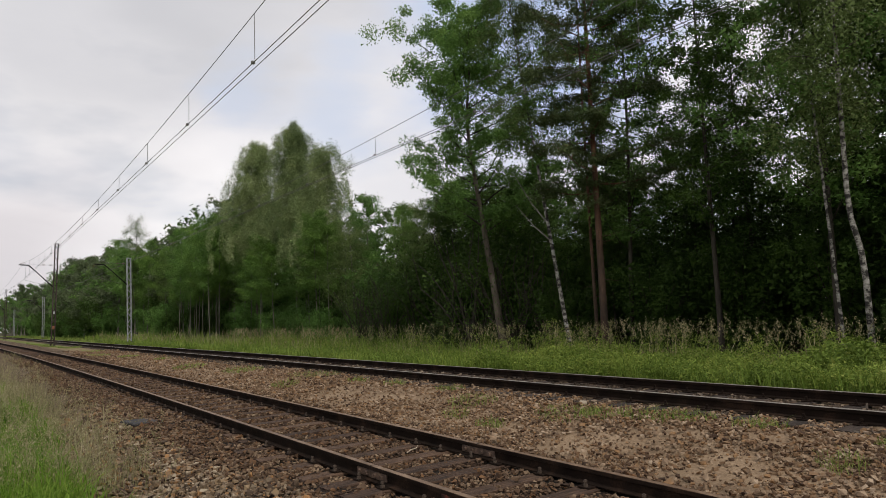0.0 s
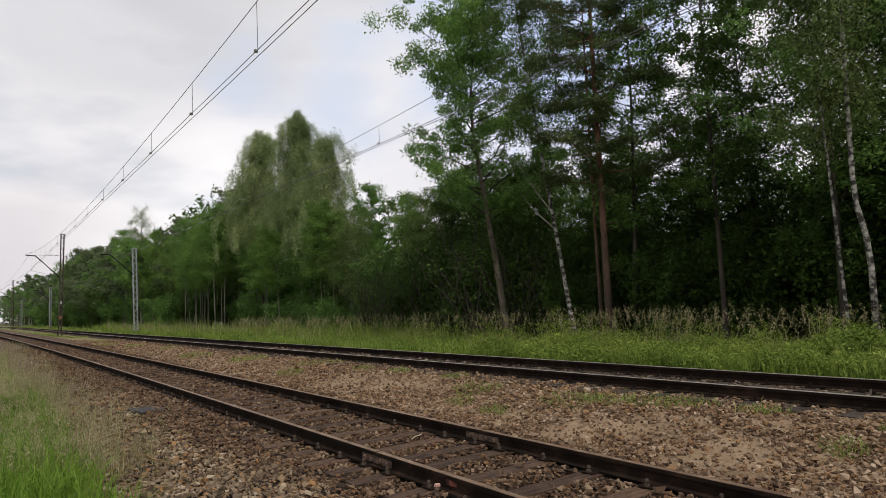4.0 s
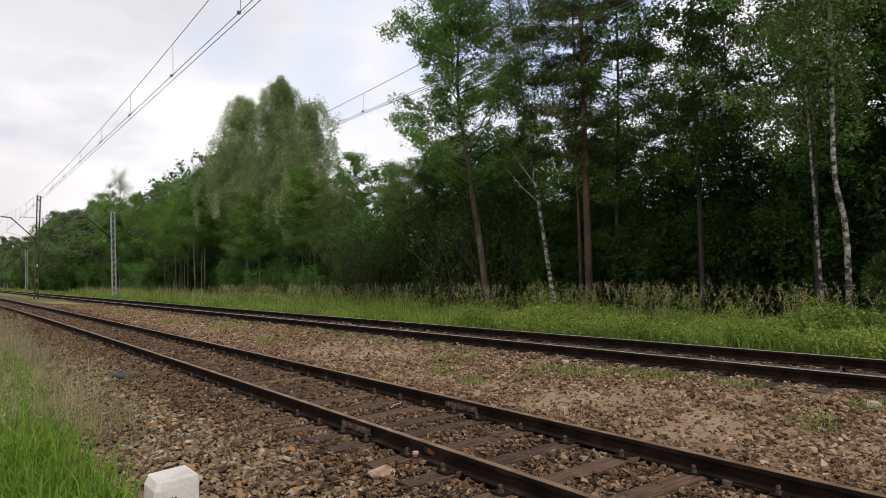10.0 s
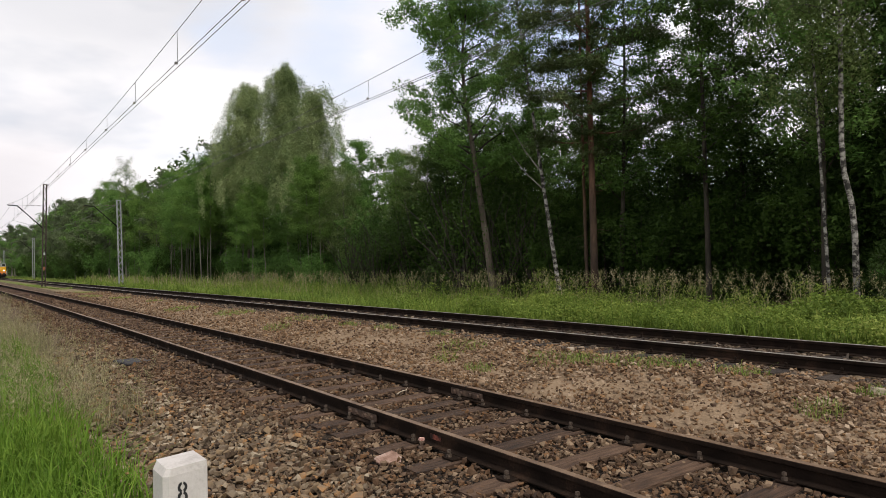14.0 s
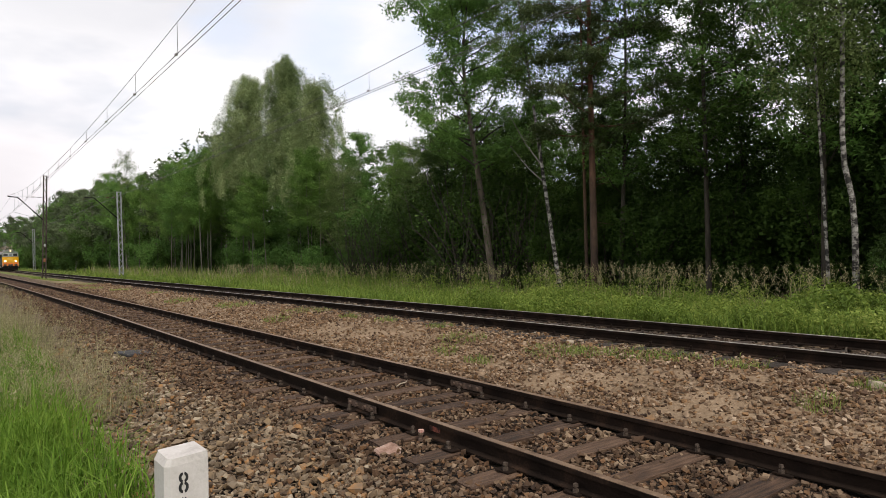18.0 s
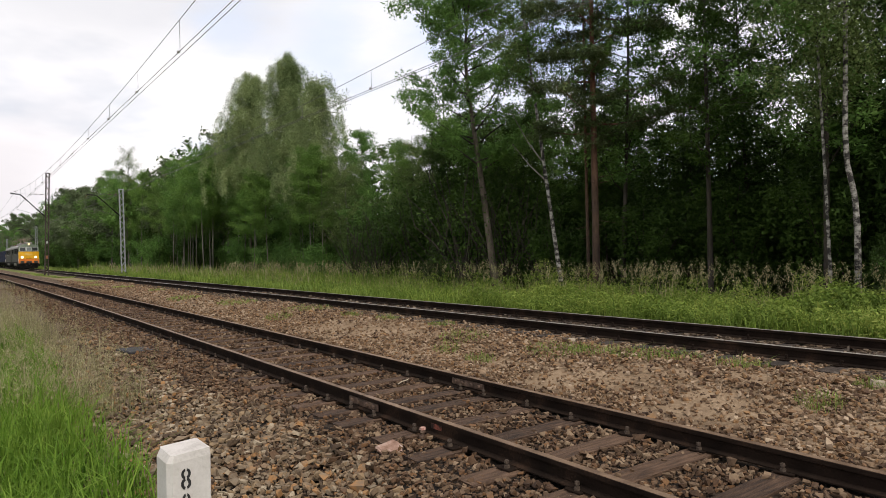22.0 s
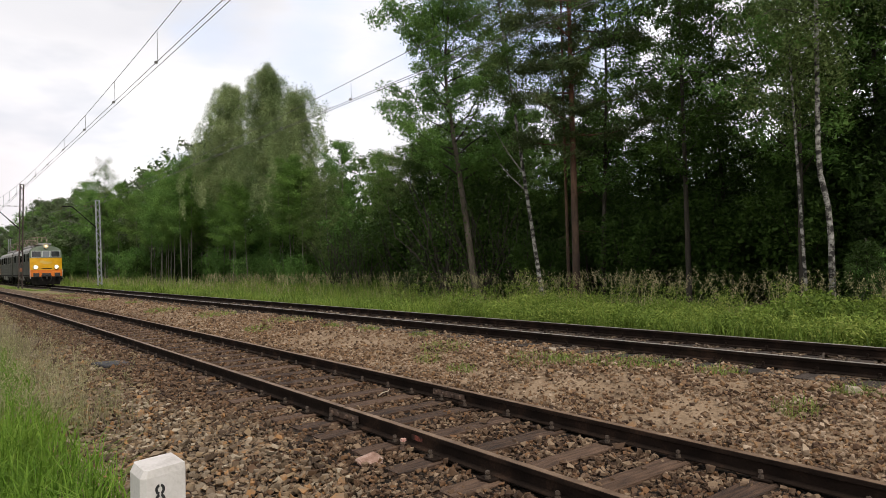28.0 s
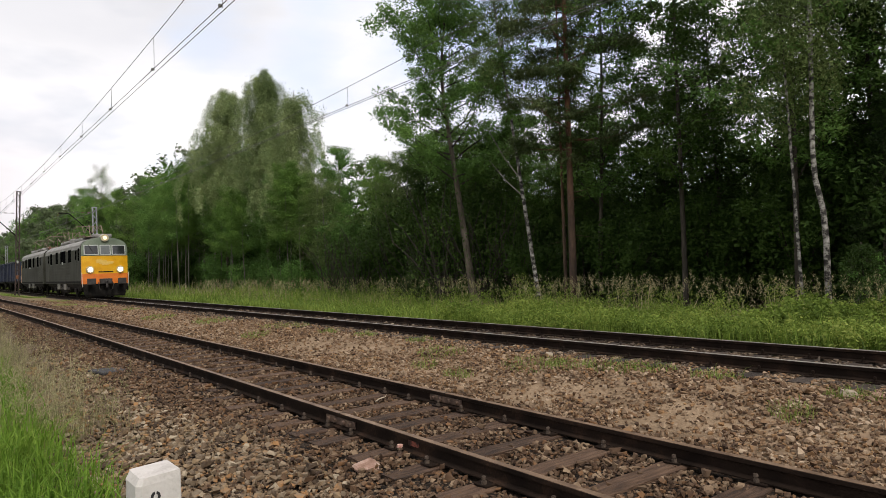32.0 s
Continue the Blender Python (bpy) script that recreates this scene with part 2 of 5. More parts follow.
# leaf green paled and greyed: distance haze is mixed into the colour
material("leaf_hazy", [(0.2, (0.052, 0.075, 0.036)), (0.5, (0.108, 0.14, 0.07)), (0.8, (0.175, 0.215, 0.112))], scale=0.4, fine=3, island=0.16, objrand=0.2, translucent=0.35, rough=0.6, bump=0, spec=0.12)
material("leaf_fresh", [(0.2, (0.0576, 0.1153, 0.0230)), (0.5, (0.1326, 0.2363, 0.0484)), (0.8, (0.2191, 0.3228, 0.0807))], scale=0.9, fine=3, island=0.16, objrand=0.15, translucent=0.45, rough=0.55, bump=0, spec=0.12)
material("leaf_birch", [(0.2, (0.0600, 0.0960, 0.0288)), (0.5, (0.1380, 0.1920, 0.0600)), (0.8, (0.2280, 0.2820, 0.1080))], scale=0.6, fine=3, island=0.16, objrand=0.15, translucent=0.35, rough=0.55, bump=0, spec=0.12)
material("leaf_weeping", [(0.2, (0.0884, 0.1324, 0.0528)), (0.5, (0.1991, 0.2568, 0.1055)), (0.8, (0.3391, 0.3967, 0.1884))], scale=0.6, fine=3, island=0.16, objrand=0.15, translucent=0.4, rough=0.55, bump=0, spec=0.12)
# deep green of the inner wood, with canopy shade put into the base colour
material("leaf_shaded", [(0.2, (0.0211, 0.0420, 0.0093)), (0.5, (0.0497, 0.0917, 0.0170)), (0.8, (0.0983, 0.1572, 0.0327))], scale=0.5, fine=3, island=0.16, objrand=0.15, translucent=0.3, rough=0.6, bump=0, spec=0.12)
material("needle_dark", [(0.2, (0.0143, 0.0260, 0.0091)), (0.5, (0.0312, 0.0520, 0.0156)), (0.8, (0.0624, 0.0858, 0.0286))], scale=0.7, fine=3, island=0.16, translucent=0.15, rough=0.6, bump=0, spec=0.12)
material("needle", [(0.2, (0.0336, 0.0480, 0.0180)), (0.5, (0.0660, 0.0924, 0.0336)), (0.8, (0.1200, 0.1440, 0.0540))], scale=0.7, fine=3, island=0.16, translucent=0.15, rough=0.6, bump=0, spec=0.12)
material("needle_fresh", [(0.2, (0.014, 0.028, 0.006)), (0.5, (0.032, 0.06, 0.012)), (0.8, (0.06, 0.095, 0.022))], scale=0.7, fine=3, island=0.16, translucent=0.15, rough=0.6, bump=0, spec=0.12)
material("bark_dark", [(0.3, (0.02, 0.016, 0.012)), (0.55, (0.048, 0.039, 0.03)), (0.75, (0.09, 0.076, 0.06))], scale=4, fine=25, stretch=(1, 1, 0.25), bump=0.6)
material("bark_brown", [(0.3, (0.06, 0.047, 0.035)), (0.55, (0.13, 0.105, 0.08)), (0.75, (0.21, 0.18, 0.145))], scale=4, fine=25, stretch=(1, 1, 0.25), bump=0.6)
material("bark_grey", [(0.3, (0.088, 0.0798, 0.066)), (0.55, (0.1595, 0.1458, 0.1238)), (0.75, (0.231, 0.2145, 0.187))], scale=4, fine=25, stretch=(1, 1, 0.25), bump=0.5)
material("bark_pine", [(0.3, (0.03, 0.019, 0.014)), (0.55, (0.075, 0.045, 0.03)), (0.8, (0.14, 0.085, 0.055))], scale=3, fine=20, stretch=(1, 1, 0.3), bump=0.6, high=(3.0, 6.5, (1.55, 1.05, 0.85)))
material("bark_birch", [(0.43, (0.02, 0.0176, 0.016)), (0.5, (0.13, 0.12, 0.105)), (0.6, (0.29, 0.275, 0.25)), (0.8, (0.40, 0.385, 0.36))], scale=6, fine=22, stretch=(1, 1, 1.3), bump=0.3)
material("galvanised", [(0.3, (0.2, 0.21, 0.22)), (0.7, (0.4, 0.41, 0.42))], scale=5, fine=50, rough=0.55, metal=0.5)
material("mast_rust", [(0.3, (0.025, 0.017, 0.015)), (0.5, (0.05, 0.035, 0.03)), (0.7, (0.09, 0.068, 0.06))], scale=2, fine=30, rough=0.75, metal=0.3)
material("wire", [(0.3, (0.09, 0.085, 0.08)), (0.7, (0.15, 0.145, 0.135))], scale=5, fine=50, rough=0.6, metal=0.2, bump=0)
material("insulator", [(0.3, (0.10, 0.045, 0.03)), (0.7, (0.17, 0.08, 0.05))], scale=5, fine=50, rough=0.25, bump=0)
material("yellow_paint", [(0.3, (0.55, 0.27, 0.006)), (0.5, (0.66, 0.34, 0.008)), (0.7, (0.72, 0.42, 0.03))], scale=1.5, fine=20, rough=0.4, bump=0.05)
material("orange_paint", [(0.3, (0.55, 0.13, 0.015)), (0.7, (0.72, 0.21, 0.03))], scale=2, fine=20, rough=0.45, bump=0.05)
material("loco_green", [(0.3, (0.0223, 0.0223, 0.0167)), (0.5, (0.0347, 0.0353, 0.0273)), (0.7, (0.0484, 0.0484, 0.0384))], scale=1.2, fine=14, rough=0.65, spec=0.2, bump=0.08)
material("loco_light_green", [(0.3, (0.085, 0.11, 0.075)), (0.7, (0.15, 0.185, 0.135))], scale=1.2, fine=14, rough=0.55, bump=0.05)
material("roof_grey", [(0.3, (0.16, 0.155, 0.145)), (0.7, (0.30, 0.29, 0.28))], scale=1.5, fine=14, rough=0.7, bump=0.1)
material("underframe", [(0.3, (0.006, 0.0055, 0.005)), (0.55, (0.014, 0.013, 0.012)), (0.75, (0.034, 0.028, 0.023))], scale=3, fine=25, rough=0.9, spec=0.12, bump=0.2)
material("window_glass", [(0.3, (0.003, 0.0035, 0.004)), (0.7, (0.006, 0.0065, 0.007))], scale=2, fine=10, rough=0.5, spec=0.0, bump=0)
# grey base colour stands in for reflected sky and the cab interior
material("windscreen_sky_grey", [(0.3, (0.10, 0.11, 0.115)), (0.7, (0.17, 0.18, 0.185))], scale=1, fine=6, rough=0.1, spec=0.7, bump=0)
material("windscreen_dark", [(0.3, (0.012, 0.014, 0.015)), (0.7, (0.04, 0.043, 0.045))], scale=1, fine=6, rough=0.08, spec=0.6, bump=0)
material("frame_dim", [(0.3, (0.05, 0.055, 0.045)), (0.7, (0.09, 0.095, 0.08))], scale=3, fine=30, rough=0.6, bump=0)
material("box_grey", [(0.3, (0.13, 0.125, 0.11)), (0.7, (0.22, 0.21, 0.19))], scale=3, fine=30, rough=0.7, bump=0.1)
material("pantograph_steel", [(0.3, (0.14, 0.1, 0.075)), (0.7, (0.26, 0.2, 0.155))], scale=4, fine=30, rough=0.7, bump=0)
material("window_frame", [(0.3, (0.3, 0.32, 0.31)), (0.7, (0.45, 0.46, 0.45))], scale=3, fine=30, rough=0.5, bump=0)
material("lamp_glow", [(0.3, (1.0, 0.78, 0.45)), (0.7, (1.0, 0.82, 0.52))], scale=3, fine=30, glow=4.5, bump=0)
material("lamp_dim", [(0.3, (1.0, 0.7, 0.35)), (0.7, (1.0, 0.72, 0.4))], scale=3, fine=30, glow=1.3, bump=0)
material("lamp_ring", [(0.3, (0.35, 0.3, 0.2)), (0.7, (0.5, 0.45, 0.32))], scale=3, fine=30, rough=0.4, bump=0)
material("buffer_black", [(0.3, (0.02, 0.018, 0.018)), (0.7, (0.05, 0.045, 0.042))], scale=5, fine=30, rough=0.6)
material("wagon_blue", [(0.3, (0.0070, 0.0105, 0.0266)), (0.5, (0.0112, 0.0168, 0.0420)), (0.7, (0.0245, 0.0266, 0.0420))], scale=1.0, fine=12, rough=0.65, bump=0.15)
material("wagon_brown", [(0.3, (0.0300, 0.0270, 0.0270)), (0.7, (0.0660, 0.0570, 0.0540))], scale=1.0, fine=12, rough=0.7, bump=0.15)
material("hose_white", [(0.3, (0.5, 0.45, 0.4)), (0.7, (0.7, 0.66, 0.6))], scale=5, fine=40, bump=0)
material("rusty_plate", [(0.3, (0.16, 0.06, 0.03)), (0.7, (0.28, 0.12, 0.06))], scale=5, fine=60, bump=0.1)
material("slab_dark", [(0.3, (0.018, 0.017, 0.019)), (0.7, (0.05, 0.047, 0.05))], scale=5, fine=60, bump=0.3)
material("arm_dark", [(0.3, (0.010, 0.009, 0.009)), (0.7, (0.022, 0.019, 0.018))], scale=4, fine=30, rough=0.8, spec=0.1, bump=0)
material("pale_stone", [(0.3, (0.24, 0.19, 0.14)), (0.7, (0.40, 0.34, 0.26))], scale=9, fine=60)
material("insignia", [(0.3, (0.62, 0.38, 0.06)), (0.7, (0.68, 0.46, 0.14))], scale=5, fine=60, bump=0)


def ground_material():
    """Soil of the place: ballast under the tracks, sand between them, turf and leaf litter beside."""
    m = bpy.data.materials.new("soil")
    m.use_nodes = True
    nt = m.node_tree
    N, L = nt.nodes.new, nt.links.new
    bs = nt.nodes["Principled BSDF"]
    bs.inputs["Roughness"].default_value = 0.95
    bs.inputs["Specular IOR Level"].default_value = 0.2
    geo, sep = N("ShaderNodeNewGeometry"), N("ShaderNodeSeparateXYZ")
    L(geo.outputs["Position"], sep.inputs[0])

    def noise_tex(scale, detail=5):
        n = N("ShaderNodeTexNoise")
        n.inputs["Scale"].default_value, n.inputs["Detail"].default_value = scale, detail
        L(geo.outputs["Position"], n.inputs["Vector"])
        return n.outputs[0]

    def ramp(src, stops):
        r = N("ShaderNodeValToRGB")
        while len(r.color_ramp.elements) < len(stops):
            r.color_ramp.elements.new(0.5)
        for e, (p, c) in zip(r.color_ramp.elements, stops):
            e.position, e.color = p, (*c, 1)
        L(src, r.inputs[0])
        return r.outputs[0]

    def arith(op, a, b):
        n = N("ShaderNodeMath")
        n.operation = op
        for i, v in enumerate((a, b)):
            if isinstance(v, (int, float)):
                n.inputs[i].default_value = v
            else:
                L(v, n.inputs[i])
        return n.outputs[0]

    def mix(fac, a, b):
        n = N("ShaderNodeMix")
        n.data_type = "RGBA"
        L(fac, n.inputs[0])
        L(a, n.inputs[6])
        L(b, n.inputs[7])
        return n.outputs[2]

    def step(src, lo, hi):
        n = N("ShaderNodeMapRange")
        n.inputs[1].default_value, n.inputs[2].default_value = lo, hi
        L(src, n.inputs[0])
        return n.outputs[0]

    big, mid, fine = noise_tex(0.45), noise_tex(2.2), noise_tex(28, 3)
    vor = N("ShaderNodeTexVoronoi")
    vor.inputs["Scale"].default_value = 21
    L(geo.outputs["Position"], vor.inputs["Vector"])
    stone_value = N("ShaderNodeSeparateXYZ")
    L(vor.outputs["Color"], stone_value.inputs[0])
    tone = arith("ADD", arith("MULTIPLY", stone_value.outputs[0], 0.6), arith("MULTIPLY", fine, 0.4))
    gravel = ramp(tone, [(0.15, (0.024, 0.015, 0.010)), (0.45, (0.075, 0.048, 0.029)), (0.65, (0.13, 0.088, 0.055)), (0.85, (0.23, 0.17, 0.113))])
    # near-black tone: the shade in the gaps between stones, put into the ground colour
    gap_shade = ramp(tone, [(0.2, (0.006, 0.004, 0.003)), (0.5, (0.015, 0.010, 0.0065)), (0.8, (0.04, 0.027, 0.018))])
    sand = ramp(arith("ADD", arith("MULTIPLY", mid, 0.6), arith("MULTIPLY", fine, 0.4)), [(0.3, (0.13, 0.087, 0.053)), (0.5, (0.225, 0.158, 0.10)), (0.7, (0.32, 0.237, 0.158))])
    turf = ramp(mid, [(0.3, (0.06, 0.085, 0.016)), (0.5, (0.125, 0.16, 0.035)), (0.7, (0.21, 0.205, 0.07))])
    litter = ramp(mid, [(0.3, (0.022, 0.018, 0.011)), (0.5, (0.05, 0.04, 0.024)), (0.7, (0.09, 0.07, 0.04))])
    x, y = sep.outputs[0], sep.outputs[1]
    # this painted gap shade goes only under the near stones of the siding
    gravel = mix(arith("MULTIPLY", arith("MULTIPLY", step(y, 17.0, 12.0), step(y, 0.8, 1.6)), step(x, 6.0, 5.4)), gravel, gap_shade)
    wob = arith("MULTIPLY", arith("SUBTRACT", big, 0.5), 1.6)
    xw = arith("ADD", x, wob)
    between = arith("MULTIPLY", step(xw, 5.5, 6.1), step(xw, 8.2, 7.6))
    sandy = arith("MULTIPLY", between, step(mid, 0.25, 0.36))
    base = mix(sandy, gravel, sand)
    base = mix(arith("MULTIPLY", step(arith("ADD", y, arith("MULTIPLY", arith("SUBTRACT", mid, 0.5), 60.0)), 48.0, 80.0), between), base, turf)
    base = mix(step(xw, 10.7, 11.3), base, turf)
    base = mix(step(xw, 15.0, 17.0), base, litter)
    base = mix(step(xw, 1.6, 0.9), base, turf)
    L(base, bs.inputs["Base Color"])
    bp = N("ShaderNodeBump")
    bp.inputs["Strength"].default_value, bp.inputs["Distance"].default_value = 0.6, 0.03
    L(arith("ADD", tone, fine), bp.inputs["Height"])
    L(bp.outputs[0], bs.inputs["Normal"])
    MATS["soil"] = m


ground_material()


# ---------------------------------------------------------------- mesh tools
class Shape:
    """Collects vertices and faces of one mesh."""

    def __init__(self):
        self.v, self.f = [], []

    def box(self, c, s, rot=None, taper=1.0):
        n = len(self.v)
        for z in (-1, 1):
            k = taper if z > 0 else 1.0
            for x, y in ((-1, -1), (1, -1), (1, 1), (-1, 1)):
                p = Vector((x * s[0] / 2 * k, y * s[1] / 2 * k, z * s[2] / 2))
                if rot is not None:
                    p = rot @ p
                self.v.append((p[0] + c[0], p[1] + c[1], p[2] + c[2]))
        self.f += [tuple(n + i for i in q) for q in ((3, 2, 1, 0), (4, 5, 6, 7), (0, 1, 5, 4), (1, 2, 6, 5), (2, 3, 7, 6), (3, 0, 4, 7))]
        return self

    def bevel_box(self, c, s, b=0.02):
        """A box with chamfered edges."""
        n = len(self.v)
        hx, hy, hz = s[0] / 2, s[1] / 2, s[2] / 2
        idx = {}
        for sx in (-1, 1):
            for sy in (-1, 1):
                for sz in (-1, 1):
                    for ax in range(3):
                        p = [sx * (hx - b), sy * (hy - b), sz * (hz - b)]
                        p[ax] += (sx, sy, sz)[ax] * b
                        idx[sx, sy, sz, ax] = len(self.v)
                        self.v.append((p[0] + c[0], p[1] + c[1], p[2] + c[2]))
        order = ((-1, -1), (1, -1), (1, 1), (-1, 1))
        for ax in range(3):
            for s0 in (-1, 1):
                q = []
                for a, b2 in order:
                    k = [a, b2]
                    k.insert(ax, s0)
                    q.append(idx[k[0], k[1], k[2], ax])
                flip = (s0 < 0) ^ (ax == 1)
                self.f.append(tuple(reversed(q)) if flip else tuple(q))
        for ax in range(3):
            o1, o2 = [a for a in range(3) if a != ax]
            for s1 in (-1, 1):
                for s2 in (-1, 1):
                    def key(t, face):
                        k = [0, 0, 0]
                        k[ax], k[o1], k[o2] = t, s1, s2
                        return idx[k[0], k[1], k[2], face]
                    self.f.append((key(-1, o1), key(1, o1), key(1, o2), key(-1, o2)))
        for sx in (-1, 1):
            for sy in (-1, 1):
                for sz in (-1, 1):
                    self.f.append((idx[sx, sy, sz, 0], idx[sx, sy, sz, 1], idx[sx, sy, sz, 2]))
        return self

    def tube(self, pts, radii, n=6, cap=True):
        pts = [Vector(p) for p in pts]
        if not isinstance(radii, (list, tuple)):
            radii = [radii] * len(pts)
        base = len(self.v)
        for i, p in enumerate(pts):
            d = (pts[min(i + 1, len(pts) - 1)] - pts[max(i - 1, 0)]).normalized()
            ref = Vector((1, 0, 0)) if abs(d.x) < 0.8 else Vector((0, 1, 0))
            u = d.cross(ref).normalized()
            w = d.cross(u)
            for k in range(n):
                a = 2 * math.pi * k / n
                q = p + (u * math.cos(a) + w * math.sin(a)) * radii[i]
                self.v.append((q.x, q.y, q.z))
        for i in range(len(pts) - 1):
            for k in range(n):
                a, b = base + i * n + k, base + i * n + (k + 1) % n
                self.f.append((a, b, b + n, a + n))
        if cap:
            self.f.append(tuple(range(base + n - 1, base - 1, -1)))
            e = base + (len(pts) - 1) * n
            self.f.append(tuple(range(e, e + n)))
        return self

    def cyl(self, p0, p1, r0, r1=None, n=12):
        return self.tube([p0, p1], [r0, r0 if r1 is None else r1], n)

    def prism(self, outline, y0, y1):
        """An outline in x, z drawn out along y."""
        n, b = len(outline), len(self.v)
        for y in (y0, y1):
            self.v += [(x, y, z) for x, z in outline]
        self.f += [(b + i, b + (i + 1) % n, b + n + (i + 1) % n, b + n + i) for i in range(n)]
        self.f += [tuple(range(b + n - 1, b - 1, -1)), tuple(range(b + n, b + 2 * n))]
        return self

    def mesh(self, name, mat, smooth=False):
        me = bpy.data.meshes.new(name)
        me.from_pydata(self.v, [], self.f)
        if mat:
            me.materials.append(MATS[mat])
        if smooth:
            me.polygons.foreach_set("use_smooth", [True] * len(me.polygons))
        me.update()
        return me


def quads(name, V, mat, per=4):
    """A mesh of separate quads (or triangles) from an array of corners."""
    n = len(V) // per
    me = bpy.data.meshes.new(name)
    me.vertices.add(len(V))
    me.vertices.foreach_set("co", np.asarray(V, dtype=np.float32).ravel())
    me.loops.add(n * per)
    me.loops.foreach_set("vertex_index", np.arange(n * per, dtype=np.int32))
    me.polygons.add(n)
    me.polygons.foreach_set("loop_start", np.arange(0, n * per, per, dtype=np.int32))
    me.materials.append(MATS[mat])
    me.update()
    me.validate()
    return me


def thing(name, label, category, group="", m=None):
    ob = new(name)
    ob.empty_display_size = 0.2
    if m is not None:
        ob.matrix_basis = m
    return tagged(ob, label, category, group)


def part(name, shape, mat, parent, label="", smooth=False, m=None):
    me = shape.mesh(name, mat, smooth) if isinstance(shape, Shape) else shape
    ob = new(name, me)
    ob.parent = parent
    if m is not None:
        ob.matrix_basis = m
    if label:
        ob["label"] = label
    return ob


def single(name, shape, mat, label, category="", group="", kind="", smooth=False):
    me = shape.mesh(name, mat, smooth) if isinstance(shape, Shape) else shape
    return tagged(new(name, me), label, category, group, kind)


# ---------------------------------------------------------------- the plan
RAIL_TOP = 0.20            # of the main line, straight along y
MAIN_X = 9.22
HALF = 0.7525              # half the distance of the rail heads


def main_x(y):
    """The main line is straight, then bends away behind the trees far off."""
    return MAIN_X - 0.0006 * max(0.0, y - 190.0) ** 2


def main_turn(y):
    return math.degrees(math.atan(0.0012 * max(0.0, y - 190.0)))


def siding_x(y):
    y = min(y, 85.0) + 0.0
    return 4.369 - 0.002 * y - 0.000396 * y * y + 1.64e-06 * y ** 3


def siding_top(y):
    return -0.1126 + 0.00705 * max(min(y, 85.0), -30.0)


def lerp_table(x, table):
    for (x0, z0), (x1, z1) in zip(table, table[1:]):
        if x <= x1:
            k = max(0.0, (x - x0) / (x1 - x0))
            k = k * k * (3 - 2 * k)
            return z0 + (z1 - z0) * k
    return table[-1][1]


def ground_z(x, y):
    s, c = siding_top(y), siding_x(y)
    bed = s - 0.198
    main_bed = RAIL_TOP - 0.195
    return lerp_table(x, [(-60, -0.75), (-6, -0.62), (c - 3.4, -0.42 + 0.004 * min(max(y, 0), 85)), (c - 2.6, bed - 0.16), (c - 1.45, bed), (c + 1.3, bed), (c + 2.0, bed + 0.04),
                          (MAIN_X - 1.9, main_bed - 0.02), (MAIN_X - 1.3, main_bed), (MAIN_X + 1.4, main_bed), (MAIN_X + 2.6, -0.25), (15.5, -0.15), (22, 0.0), (60, 0.2)])


def build_ground():
    xs = [-2500, -600, -150, -60, -25, -10, -6, -4, -3]
    x = -2.5
    while x < 16:
        xs.append(x)
        x += 0.22
    xs += [17, 19, 22, 27, 35, 45, 60, 120, 400, 1200, 2500]
    ys = [-2500, -500, -120, -50, -25, -12, -7, -4, -2.5]
    y = -1.5
    while y < 900:
        ys.append(y)
        y += 0.22 + max(0, y) * 0.03
    ys += [1300, 2500]
    rng = random.Random(3)
    v, f = [], []
    for y in ys:
        for x in xs:
            near = 1.0 if -3 < x < 20 and y < 60 else 0.2
            v.append((x, y, ground_z(x, y) + near * (noise.noise(Vector((x * 0.9, y * 0.9, 2.0))) * 0.025 + rng.uniform(-0.008, 0.008))))
    n = len(xs)
    for j in range(len(ys) - 1):
        for i in range(n - 1):
            a = j * n + i
            f.append((a, a + 1, a + n + 1, a + n))
    sh = Shape()
    sh.v, sh.f = v, f
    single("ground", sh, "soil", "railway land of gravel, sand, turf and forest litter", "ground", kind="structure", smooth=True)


build_ground()
# ---------------------------------------------------------------- tracks
def sweep(outline, fx, fz, ys):
    """A rail's outline drawn along a line of the plan."""
    sh, n = Shape(), len(outline)
    for y in ys:
        x0, z0 = fx(y), fz(y)
        sh.v += [(x0 + a, y, z0 + b) for a, b in outline]
    for j in range(len(ys) - 1):
        for i in range(n):
            a, b = j * n + i, j * n + (i + 1) % n
            sh.f.append((b, a, a + n, b + n))
    sh.f.append(tuple(range(n)))
    sh.f.append(tuple(range((len(ys) - 1) * n + n - 1, (len(ys) - 1) * n - 1, -1)))
    return sh


RAIL = [(-0.035, -0.004), (-0.029, 0.0), (0.029, 0.0), (0.035, -0.004), (0.035, -0.036), (0.009, -0.047), (0.009, -0.125), (0.06, -0.142), (0.06, -0.152), (-0.06, -0.152), (-0.06, -0.142), (-0.009, -0.125), (-0.009, -0.047), (-0.035, -0.036)]
TREAD = [(-0.031, 0.001), (-0.025, 0.0035), (0.025, 0.0035), (0.031, 0.001), (0.031, -0.001), (-0.031, -0.001)]
SIDING_SLEEPERS = [1.05, 1.8, 2.52, 3.27, 3.95, 4.65, 5.32, 6.02, 6.5, 7.06, 7.65, 8.32, 9.05]
while SIDING_SLEEPERS[-1] < 130:
    SIDING_SLEEPERS.append(SIDING_SLEEPERS[-1] + 0.69)
SIDING_SLEEPERS += [0.36 - 0.69 * i for i in range(36)]


